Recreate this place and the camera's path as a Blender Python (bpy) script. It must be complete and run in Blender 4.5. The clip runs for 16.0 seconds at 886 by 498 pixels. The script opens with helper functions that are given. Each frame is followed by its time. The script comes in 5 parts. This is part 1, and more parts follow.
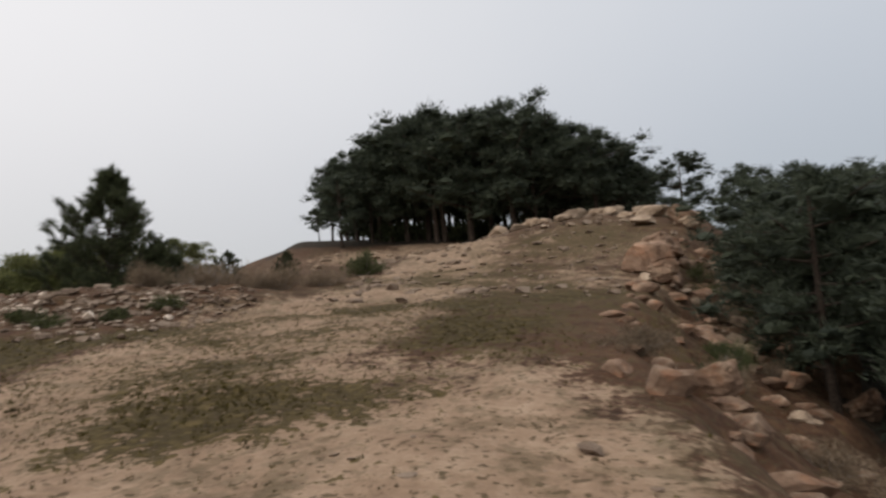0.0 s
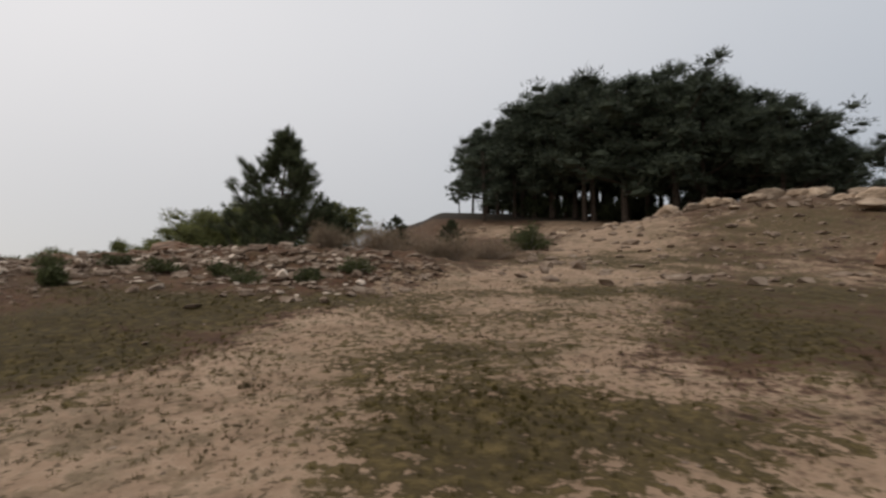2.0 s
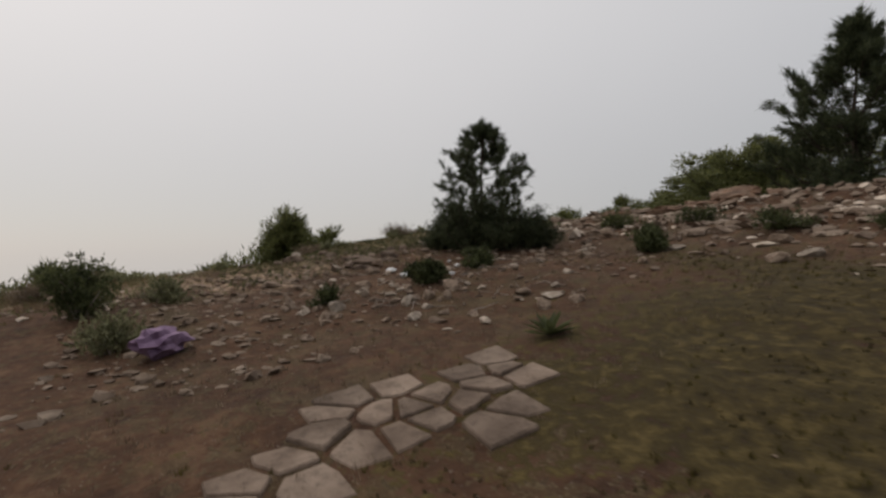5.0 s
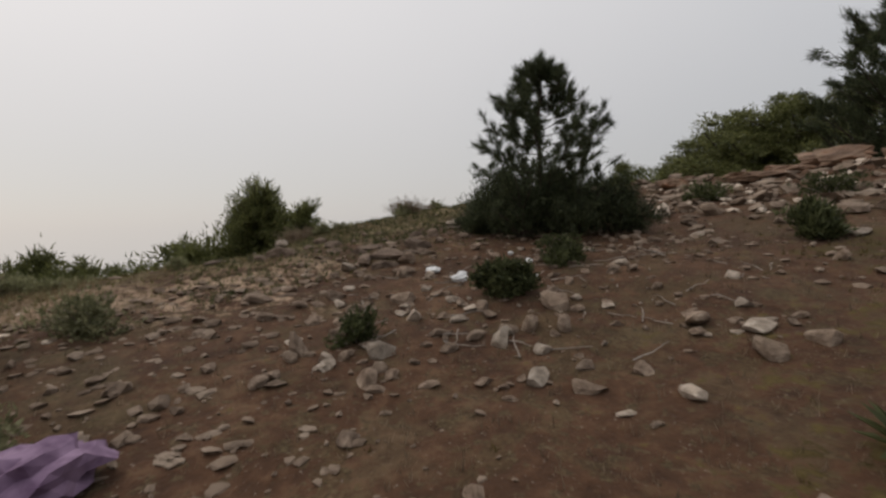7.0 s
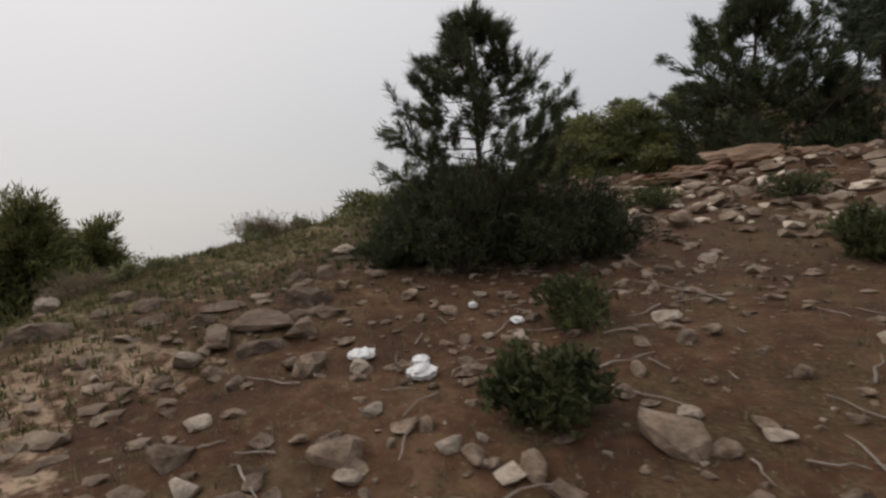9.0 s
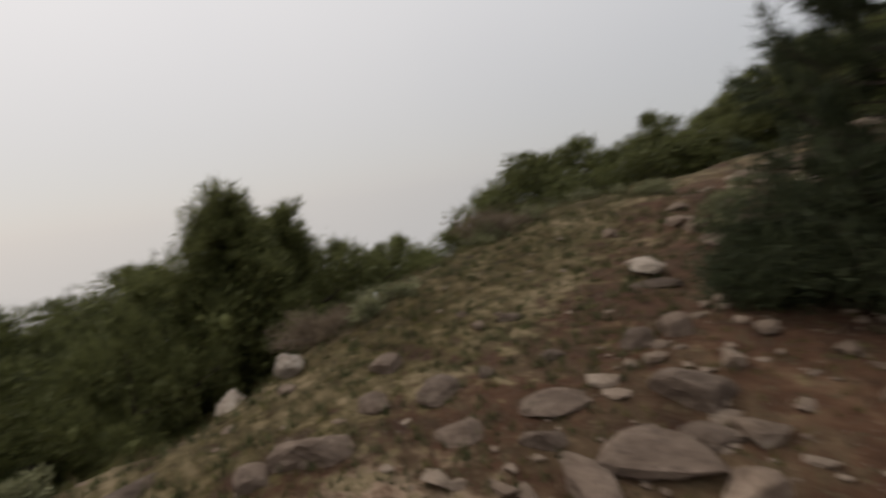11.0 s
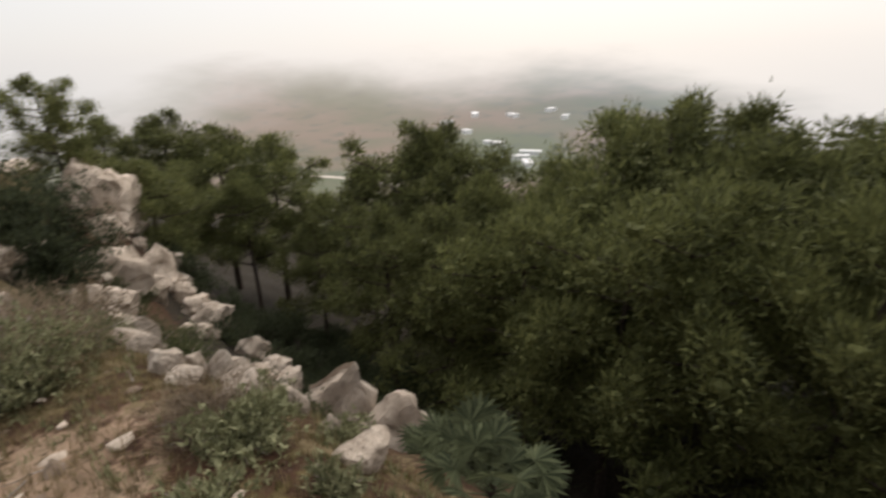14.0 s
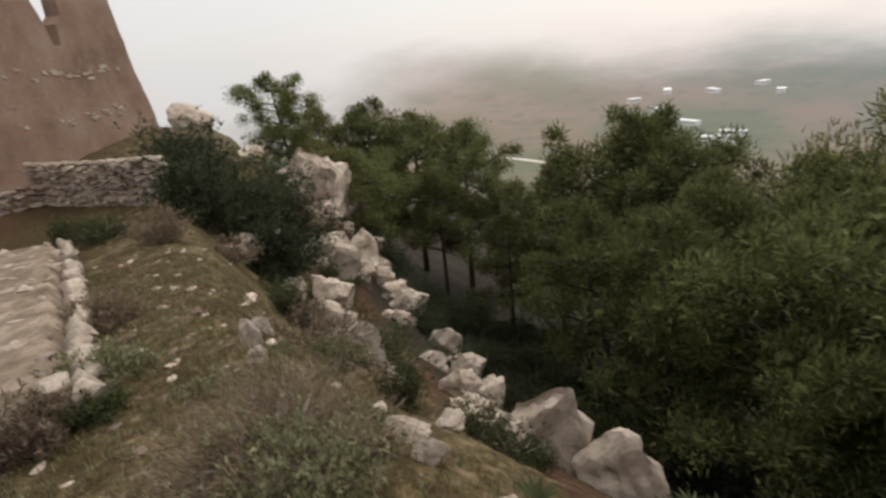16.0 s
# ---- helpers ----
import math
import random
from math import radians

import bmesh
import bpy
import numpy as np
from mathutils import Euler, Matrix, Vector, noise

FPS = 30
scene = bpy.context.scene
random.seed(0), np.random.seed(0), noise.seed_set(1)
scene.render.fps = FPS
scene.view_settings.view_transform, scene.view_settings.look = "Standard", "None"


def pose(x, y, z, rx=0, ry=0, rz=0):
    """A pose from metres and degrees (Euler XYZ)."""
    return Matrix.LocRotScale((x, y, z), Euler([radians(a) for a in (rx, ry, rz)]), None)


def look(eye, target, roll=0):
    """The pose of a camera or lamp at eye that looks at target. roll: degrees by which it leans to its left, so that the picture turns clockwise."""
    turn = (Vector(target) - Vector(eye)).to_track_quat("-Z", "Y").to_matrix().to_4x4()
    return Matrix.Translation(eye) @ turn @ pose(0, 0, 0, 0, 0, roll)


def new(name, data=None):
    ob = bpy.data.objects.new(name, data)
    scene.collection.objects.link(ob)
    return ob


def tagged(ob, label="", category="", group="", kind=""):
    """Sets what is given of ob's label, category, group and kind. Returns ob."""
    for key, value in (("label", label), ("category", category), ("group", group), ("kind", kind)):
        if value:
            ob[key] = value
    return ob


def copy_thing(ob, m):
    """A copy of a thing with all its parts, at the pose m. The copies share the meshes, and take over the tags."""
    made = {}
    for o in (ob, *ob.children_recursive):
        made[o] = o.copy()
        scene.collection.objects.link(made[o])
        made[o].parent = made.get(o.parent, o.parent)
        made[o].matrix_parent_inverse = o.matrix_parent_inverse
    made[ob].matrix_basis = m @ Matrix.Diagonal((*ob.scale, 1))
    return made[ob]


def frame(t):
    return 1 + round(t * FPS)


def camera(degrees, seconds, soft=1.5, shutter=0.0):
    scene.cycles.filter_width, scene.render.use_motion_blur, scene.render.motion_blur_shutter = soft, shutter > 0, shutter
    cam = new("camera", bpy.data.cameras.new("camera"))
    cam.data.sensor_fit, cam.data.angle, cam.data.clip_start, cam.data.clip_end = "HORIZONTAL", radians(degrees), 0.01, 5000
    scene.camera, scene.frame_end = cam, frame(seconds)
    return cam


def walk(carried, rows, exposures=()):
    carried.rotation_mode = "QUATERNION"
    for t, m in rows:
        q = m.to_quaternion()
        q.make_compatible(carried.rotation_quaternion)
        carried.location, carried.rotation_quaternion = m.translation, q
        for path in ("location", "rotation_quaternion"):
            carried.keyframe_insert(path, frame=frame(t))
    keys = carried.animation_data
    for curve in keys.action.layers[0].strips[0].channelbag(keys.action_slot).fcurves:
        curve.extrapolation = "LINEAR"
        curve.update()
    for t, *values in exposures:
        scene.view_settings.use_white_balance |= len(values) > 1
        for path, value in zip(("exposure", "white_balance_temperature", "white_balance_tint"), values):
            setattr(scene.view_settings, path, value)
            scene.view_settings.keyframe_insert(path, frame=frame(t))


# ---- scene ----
cam = camera(80.6, 16.0, soft=2.5, shutter=0.35)
PATH = [
    (0, look((0.088, -0.189, 1.485), (0.095, 1.795, 1.734), -5.0)),
    (0.5, look((-0.366, 0.212, 1.537), (-0.531, 2.194, 1.747), -2.0)),
    (1, look((-0.809, 0.696, 1.560), (-0.969, 2.681, 1.741), -2.3)),
    (1.5, look((-1.444, 1.082, 1.633), (-1.825, 3.036, 1.824), -0.9)),
    (2, look((-1.990, 1.472, 1.676), (-2.452, 3.410, 1.855), -0.1)),
    (2.5, look((-2.627, 1.861, 1.724), (-3.493, 3.663, 1.780), 0.3)),
    (3, look((-3.314, 2.247, 1.801), (-4.280, 3.996, 1.888), 1.3)),
    (3.5, look((-4.029, 2.611, 1.850), (-5.096, 4.289, 2.057), 0.4)),
    (4, look((-4.835, 2.806, 1.884), (-6.190, 4.270, 2.034), -0.4)),
    (4.5, look((-5.551, 2.990, 1.897), (-6.947, 4.421, 1.962), 0.9)),
    (5, look((-6.394, 2.973, 1.958), (-8.141, 3.947, 1.962), -0.8)),
    (7.5, look((-9.969, 3.622, 2.319), (-11.581, 4.792, 2.135), -1.7)),
    (8, look((-10.590, 3.938, 2.422), (-11.866, 5.471, 2.273), 0.7)),
    (8.5, look((-11.385, 4.242, 2.429), (-12.622, 5.807, 2.294), -2.9)),
    (10.8, look((-13.784, 4.439, 2.910), (-15.213, 5.829, 2.745), -6.6)),
    (11, look((-14.157, 4.600, 2.983), (-15.781, 5.742, 2.743), -7.8)),
    (11.5, look((-14.746, 4.760, 3.112), (-16.583, 5.488, 2.802), -8.1)),
    (12, look((-15.665, 5.135, 3.288), (-17.579, 5.525, 2.858), -8.6)),
    (12.5, look((-16.130, 5.450, 3.290), (-18.022, 5.041, 2.785), -1.0)),
    (13, look((-16.518, 5.630, 3.357), (-18.246, 4.768, 2.837), -2.4)),
    (13.5, look((-16.670, 5.020, 3.382), (-18.319, 4.026, 2.842), -3.9)),
    (14, look((-16.793, 4.705, 3.373), (-18.196, 3.471, 2.659), -1.8)),
    (14.5, look((-17.063, 4.193, 3.423), (-18.154, 2.736, 2.594), -5.9)),
    (15, look((-17.022, 3.600, 3.451), (-18.056, 2.111, 2.606), -7.0)),
    (15.5, look((-16.946, 3.069, 3.489), (-17.982, 1.548, 2.706), -5.0)),
    (16, look((-16.931, 2.597, 3.568), (-17.821, 0.966, 2.827), -5.7)),
]
walk(cam, PATH, exposures=[(0.0, 0.28), (1.5, 0.13), (2.5, 0.12), (3.0, 0.06), (3.5, -0.16), (4.5, -0.1), (5.0, -0.16), (7.5, 0.06), (8.0, 0.24), (8.5, 0.12), (11.0, 0.0), (12.0, 0.1), (13.0, 0.26), (13.5, 0.34), (14.0, 0.56), (14.5, 0.62), (15.0, 0.6), (16.0, 0.48)])

# ---- world and light: fog over a hill, brighter to the west ----
world = bpy.data.worlds.new("foggy_sky")
scene.world = world
world.use_nodes = True
wn, wl = world.node_tree.nodes, world.node_tree.links
wn.clear()
w_out = wn.new("ShaderNodeOutputWorld")
w_bg = wn.new("ShaderNodeBackground")
w_sky = wn.new("ShaderNodeTexSky")
w_sky.sky_type, w_sky.sun_disc = "NISHITA", False
w_sky.sun_elevation, w_sky.sun_rotation = radians(38), radians(-115)
w_scale = wn.new("ShaderNodeVectorMath")
w_scale.operation = "SCALE"
w_scale.inputs["Scale"].default_value = 0.1
wl.new(w_sky.outputs["Color"], w_scale.inputs[0])
w_tc = wn.new("ShaderNodeTexCoord")
w_dot = wn.new("ShaderNodeVectorMath")
w_dot.operation = "DOT_PRODUCT"
w_dot.inputs[1].default_value = (-0.86, -0.42, 0.28)
wl.new(w_tc.outputs["Generated"], w_dot.inputs[0])
w_noise = wn.new("ShaderNodeTexNoise")
w_noise.inputs["Scale"].default_value, w_noise.inputs["Detail"].default_value = 1.6, 3.0
wl.new(w_tc.outputs["Generated"], w_noise.inputs["Vector"])
w_add = wn.new("ShaderNodeMath")
w_add.operation = "MULTIPLY_ADD"
w_add.inputs[1].default_value = 0.35
wl.new(w_noise.outputs["Fac"], w_add.inputs[0])
wl.new(w_dot.outputs["Value"], w_add.inputs[2])
w_ramp = wn.new("ShaderNodeValToRGB")
for pos, col in ((0.0, (0.36, 0.39, 0.43, 1)), (0.35, (0.52, 0.55, 0.59, 1)), (0.62, (0.66, 0.66, 0.68, 1)), (0.82, (0.735, 0.705, 0.70, 1)), (1.0, (0.76, 0.72, 0.695, 1))):
    e = w_ramp.color_ramp.elements[0] if pos == 0.0 else (w_ramp.color_ramp.elements[1] if pos == 1.0 else w_ramp.color_ramp.elements.new(pos))
    e.position, e.color = pos, col
w_map = wn.new("ShaderNodeMapRange")
w_map.inputs["From Min"].default_value, w_map.inputs["From Max"].default_value = -0.85, 1.2
wl.new(w_add.outputs["Value"], w_map.inputs["Value"])
wl.new(w_map.outputs["Result"], w_ramp.inputs["Fac"])
w_sep = wn.new("ShaderNodeSeparateXYZ")
wl.new(w_tc.outputs["Generated"], w_sep.inputs[0])
w_top = wn.new("ShaderNodeMapRange")
w_top.interpolation_type = "SMOOTHSTEP"
w_top.inputs["From Min"].default_value, w_top.inputs["From Max"].default_value = 0.55, 1.0
w_top.inputs["To Min"].default_value, w_top.inputs["To Max"].default_value = 1.0, 1.75
wl.new(w_sep.outputs["Z"], w_top.inputs["Value"])
w_rise = wn.new("ShaderNodeMapRange")
w_rise.interpolation_type = "SMOOTHSTEP"
w_rise.inputs["From Min"].default_value, w_rise.inputs["From Max"].default_value = -0.08, 0.55
w_rise.inputs["To Min"].default_value, w_rise.inputs["To Max"].default_value = 0.86, 1.24
wl.new(w_sep.outputs["Z"], w_rise.inputs["Value"])
w_mul = wn.new("ShaderNodeMath")
w_mul.operation = "MULTIPLY"
wl.new(w_top.outputs["Result"], w_mul.inputs[0])
wl.new(w_rise.outputs["Result"], w_mul.inputs[1])
wl.new(w_mul.outputs["Value"], w_bg.inputs["Strength"])
w_mix = wn.new("ShaderNodeMix")
w_mix.data_type = "RGBA"
w_mix.inputs["Factor"].default_value = 0.9
wl.new(w_scale.outputs["Vector"], w_mix.inputs["A"])
wl.new(w_ramp.outputs["Color"], w_mix.inputs["B"])
wl.new(w_mix.outputs["Result"], w_bg.inputs["Color"])
wl.new(w_bg.outputs["Background"], w_out.inputs["Surface"])

sun = new("sun", bpy.data.lights.new("sun", "SUN"))
sun.data.energy, sun.data.angle, sun.data.color = 0.6, radians(30), (1.0, 0.95, 0.88)
sun.matrix_world = look((0, 0, 50), (0 + 35, 50 * 0.33, 0))


# ---- material helpers ----
class Nodes:
    """A node material with short calls."""

    def __init__(self, name, rough=0.9):
        self.mat = bpy.data.materials.new(name)
        self.mat.use_nodes = True
        self.t = self.mat.node_tree
        self.b = self.t.nodes["Principled BSDF"]
        self.b.inputs["Roughness"].default_value = rough
        self.b.inputs["Specular IOR Level"].default_value = 0.25
        self.pos = self.add("ShaderNodeTexCoord").outputs["Object"]

    def add(self, kind, **props):
        n = self.t.nodes.new(kind)
        for k, v in props.items():
            setattr(n, k, v)
        return n

    def link(self, a, b):
        self.t.links.new(a, b)

    def noise(self, scale, detail=4.0, rough=0.55, vec=None):
        n = self.add("ShaderNodeTexNoise")
        n.inputs["Scale"].default_value, n.inputs["Detail"].default_value, n.inputs["Roughness"].default_value = scale, detail, rough
        self.link(vec or self.pos, n.inputs["Vector"])
        return n.outputs["Fac"]

    def ramp(self, fac, *stops):
        n = self.add("ShaderNodeValToRGB")
        el = n.color_ramp.elements
        while len(el) < len(stops):
            el.new(0.5)
        for e, (p, c) in zip(el, stops):
            e.position, e.color = p, (*c, 1) if len(c) == 3 else c
        self.link(fac, n.inputs["Fac"])
        return n.outputs["Color"]

    def mix(self, fac, a, b, mode="MIX"):
        n = self.add("ShaderNodeMix", data_type="RGBA", blend_type=mode)
        for sock, v in (("Factor", fac), ("A", a), ("B", b)):
            if isinstance(v, (int, float)):
                n.inputs[sock].default_value = v
            elif isinstance(v, tuple):
                n.inputs[sock].default_value = (*v, 1)
            else:
                self.link(v, n.inputs[sock])
        return n.outputs["Result"]

    def math(self, op, a, b=0.0, c=0.0):
        n = self.add("ShaderNodeMath", operation=op)
        for k, v in enumerate((a, b, c)):
            if isinstance(v, (int, float)):
                n.inputs[k].default_value = v
            else:
                self.link(v, n.inputs[k])
        return n.outputs["Value"]

    def step(self, v, lo, hi):
        n = self.add("ShaderNodeMapRange", interpolation_type="SMOOTHSTEP")
        n.inputs["From Min"].default_value, n.inputs["From Max"].default_value = lo, hi
        self.link(v, n.inputs["Value"])
        return n.outputs["Result"]

    def attr(self, name):
        return self.add("ShaderNodeAttribute", attribute_name=name).outputs["Fac"]

    def bump(self, height, strength=0.5, distance=0.05):
        n = self.add("ShaderNodeBump")
        n.inputs["Strength"].default_value, n.inputs["Distance"].default_value = strength, distance
        self.link(height, n.inputs["Height"])
        self.link(n.outputs["Normal"], self.b.inputs["Normal"])

    def color(self, c):
        if isinstance(c, tuple):
            self.b.inputs["Base Color"].default_value = (*c, 1)
        else:
            self.link(c, self.b.inputs["Base Color"])
        return self.mat


def stone_material(name, dark, mid, light, stain=None):
    m = Nodes(name, 0.92)
    n1, n2, n3 = m.noise(2.3, 5), m.noise(11, 6, 0.65), m.noise(46, 3)
    rnd = m.add("ShaderNodeObjectInfo").outputs["Random"]
    c = m.ramp(n1, (0.32, dark), (0.5, mid), (0.68, light))
    c = m.mix(m.math("MULTIPLY", m.step(n2, 0.47, 0.7), 0.45), c, tuple(0.45 * v for v in dark))
    if stain:
        c = m.mix(m.math("MULTIPLY", m.step(m.noise(1.3, 3), 0.48, 0.66), 0.7), c, stain)
    v = m.add("ShaderNodeHueSaturation")
    m.link(c, v.inputs["Color"])
    m.link(m.math("MULTIPLY_ADD", rnd, 0.5, 0.75), v.inputs["Value"])
    m.bump(m.math("ADD", n2, m.math("MULTIPLY", n3, 0.4)), 0.7, 0.04)
    return m.color(v.outputs["Color"])


def leaf_material(name, dark, light, scale=1.0, rough=0.6):
    m = Nodes(name, rough)
    isl = m.add("ShaderNodeNewGeometry").outputs["Random Per Island"]
    rnd = m.add("ShaderNodeObjectInfo").outputs["Random"]
    c = m.ramp(m.math("ADD", m.math("MULTIPLY", isl, 0.55), m.math("MULTIPLY", m.noise(0.9 * scale, 2), 0.5)), (0.25, dark), (0.8, light))
    v = m.add("ShaderNodeHueSaturation")
    m.link(c, v.inputs["Color"])
    m.link(m.math("MULTIPLY_ADD", rnd, 0.35, 0.82), v.inputs["Value"])
    m.b.inputs["Specular IOR Level"].default_value = 0.15
    tr = m.add("ShaderNodeBsdfTranslucent")
    m.link(v.outputs["Color"], tr.inputs["Color"])
    ms = m.add("ShaderNodeMixShader")
    ms.inputs[0].default_value = 0.35
    m.link(m.b.outputs[0], ms.inputs[1])
    m.link(tr.outputs[0], ms.inputs[2])
    m.link(ms.outputs[0], m.t.nodes["Material Output"].inputs["Surface"])
    return m.color(v.outputs["Color"])


def bark_material(name, dark, light):
    m = Nodes(name, 0.95)
    n = m.noise(7, 5, 0.7)
    m.bump(n, 0.8, 0.03)
    return m.color(m.ramp(n, (0.35, dark), (0.65, light)))


# ---- ground material: sandy track, moss-green turf, red-brown soil, rubble ----
g = Nodes("hill_ground", 0.97)
big, mid_n, fine, grit = g.noise(0.33, 4), g.noise(1.7, 6, 0.62), g.noise(7.5, 6, 0.65), g.noise(40, 4, 0.6)
sand = g.ramp(g.math("ADD", g.math("MULTIPLY", mid_n, 0.6), g.math("MULTIPLY", fine, 0.4)), (0.3, (0.14, 0.088, 0.054)), (0.48, (0.265, 0.178, 0.116)), (0.66, (0.39, 0.280, 0.192)))
soil = g.ramp(g.math("ADD", g.math("MULTIPLY", mid_n, 0.5), g.math("MULTIPLY", fine, 0.5)), (0.32, (0.026, 0.012, 0.006)), (0.52, (0.078, 0.038, 0.019)), (0.7, (0.165, 0.096, 0.054)))
moss = g.ramp(fine, (0.3, (0.018, 0.012, 0.003)), (0.52, (0.047, 0.033, 0.008)), (0.72, (0.108, 0.076, 0.024)))
straw = g.ramp(g.math("ADD", g.math("MULTIPLY", fine, 0.6), g.math("MULTIPLY", mid_n, 0.4)), (0.34, (0.045, 0.035, 0.014)), (0.5, (0.13, 0.099, 0.044)), (0.66, (0.29, 0.215, 0.130)))
turf = g.mix(g.math("MULTIPLY", g.math("MULTIPLY", g.attr("straw"), 0.72), g.step(g.math("ADD", g.math("MULTIPLY", mid_n, 0.6), g.math("MULTIPLY", fine, 0.4)), 0.36, 0.62)), moss, straw)
# very dark brown ground wherever the woods mask is high
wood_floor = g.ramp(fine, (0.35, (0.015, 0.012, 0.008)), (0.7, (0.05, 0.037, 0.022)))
a_sand, a_grass, a_wood = g.attr("sand"), g.attr("grass"), g.attr("woods")
edge_n = g.math("MULTIPLY_ADD", mid_n, 1.2, -0.6)
edge_f = g.math("MULTIPLY_ADD", fine, 1.0, -0.5)
c = g.mix(g.step(g.math("ADD", a_sand, g.math("ADD", edge_n, edge_f)), 0.38, 0.62), soil, sand)
pebble = g.step(grit, 0.64, 0.70)
c = g.mix(g.math("MULTIPLY", pebble, 0.35), c, (0.42, 0.36, 0.30))
litter = g.step(g.math("ADD", g.math("MULTIPLY", g.noise(0.75, 3), 0.55), g.math("MULTIPLY", g.noise(3.4, 5, 0.7), 0.5)), 0.545, 0.63)
c = g.mix(g.math("MULTIPLY", litter, 0.45), c, g.ramp(fine, (0.35, (0.045, 0.034, 0.016)), (0.65, (0.115, 0.085, 0.046))))
specks = g.step(g.math("ADD", g.math("MULTIPLY", g.noise(2.7, 6, 0.72), 0.75), g.math("MULTIPLY", big, 0.25)), 0.518, 0.56)
clods = g.step(g.noise(12.0, 3, 0.55), 0.59, 0.625)
c = g.mix(g.math("MULTIPLY", clods, 0.8), c, g.ramp(grit, (0.4, (0.050, 0.033, 0.016)), (0.6, (0.105, 0.072, 0.038))))
c = g.mix(g.math("MULTIPLY", specks, 0.4), c, g.ramp(grit, (0.4, (0.04, 0.031, 0.013)), (0.6, (0.10, 0.078, 0.036))))
c = g.mix(g.math("MULTIPLY", g.step(g.math("ADD", a_grass, g.math("ADD", edge_n, g.math("MULTIPLY", edge_f, 2.2))), 0.40, 0.56), 0.95), c, turf)
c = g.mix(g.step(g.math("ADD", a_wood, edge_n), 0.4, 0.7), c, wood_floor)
g.bump(g.math("ADD", g.math("MULTIPLY", fine, 1.0), g.math("MULTIPLY", grit, 0.35)), 0.8, 0.05)
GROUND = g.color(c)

LIMESTONE = stone_material("pale_limestone", (0.29, 0.228, 0.172), (0.455, 0.37, 0.29), (0.60, 0.505, 0.41))
RUBBLE = stone_material("brown_rubble", (0.14, 0.096, 0.066), (0.26, 0.188, 0.135), (0.40, 0.31, 0.23))
ORANGE = stone_material("rusty_rock", (0.12, 0.072, 0.046), (0.22, 0.142, 0.095), (0.36, 0.265, 0.185), (0.24, 0.095, 0.04))
PAVING = stone_material("paving_stone", (0.10, 0.069, 0.049), (0.165, 0.118, 0.086), (0.25, 0.185, 0.138))
TAN = stone_material("tan_rock", (0.19, 0.135, 0.09), (0.33, 0.245, 0.17), (0.46, 0.36, 0.265))
BARK = bark_material("pine_bark", (0.025, 0.018, 0.013), (0.085, 0.062, 0.047))
DEADWOOD = bark_material("dead_wood", (0.16, 0.13, 0.105), (0.34, 0.29, 0.245))
NEEDLE_FAR = leaf_material("pine_needles_dark", (0.030, 0.038, 0.027), (0.085, 0.100, 0.064))
NEEDLE = leaf_material("pine_needles", (0.058, 0.064, 0.024), (0.200, 0.204, 0.074))
NEEDLE_YOUNG = leaf_material("young_pine_needles", (0.025, 0.031, 0.016), (0.090, 0.102, 0.050), 3)
SHRUB_GREEN = leaf_material("shrub_leaves", (0.030, 0.036, 0.014), (0.12, 0.13, 0.055), 5)
SHRUB_GREY = leaf_material("grey_green_leaves", (0.095, 0.096, 0.045), (0.30, 0.29, 0.16), 5)
SHRUB_DRY = leaf_material("dry_twigs", (0.10, 0.072, 0.047), (0.31, 0.235, 0.16), 5)
GRASS_DRY = leaf_material("dry_grass", (0.10, 0.076, 0.036), (0.30, 0.225, 0.125), 3)
GRASS_GREEN = leaf_material("short_grass", (0.060, 0.064, 0.018), (0.19, 0.18, 0.058), 3)
MOSS = leaf_material("mossy_turf", (0.024, 0.019, 0.003), (0.090, 0.072, 0.014), 3)
WEED = leaf_material("withered_weeds", (0.04, 0.032, 0.014), (0.13, 0.10, 0.05), 3)
PALM = leaf_material("fan_palm_leaves", (0.045, 0.055, 0.028), (0.15, 0.165, 0.088), 4)


# ---- geometry helpers ----
def mesh_np(name, verts, faces, material, smooth=False):
    """A mesh from arrays; faces is an (n, 3) or (n, 4) array."""
    verts, faces = np.asarray(verts, np.float32), np.asarray(faces, np.int32)
    me = bpy.data.meshes.new(name)
    n, k = faces.shape
    me.vertices.add(len(verts))
    me.vertices.foreach_set("co", verts.ravel())
    me.loops.add(n * k)
    me.loops.foreach_set("vertex_index", faces.ravel())
    me.polygons.add(n)
    me.polygons.foreach_set("loop_start", np.arange(0, n * k, k, dtype=np.int32))
    me.polygons.foreach_set("use_smooth", np.full(n, smooth))
    me.update(calc_edges=True)
    me.validate()
    me.materials.append(material)
    return me


def part(name, me, parent, label=""):
    ob = new(name, me)
    ob.parent = parent
    return tagged(ob, label) if label else ob


def from_bm(name, bm, material, smooth=False):
    me = bpy.data.meshes.new(name)
    bm.to_mesh(me)
    bm.free()
    for p in me.polygons:
        p.use_smooth = smooth
    me.materials.append(material)
    return me


def smooth01(v):
    v = np.clip(v, 0.0, 1.0)
    return v * v * (3 - 2 * v)


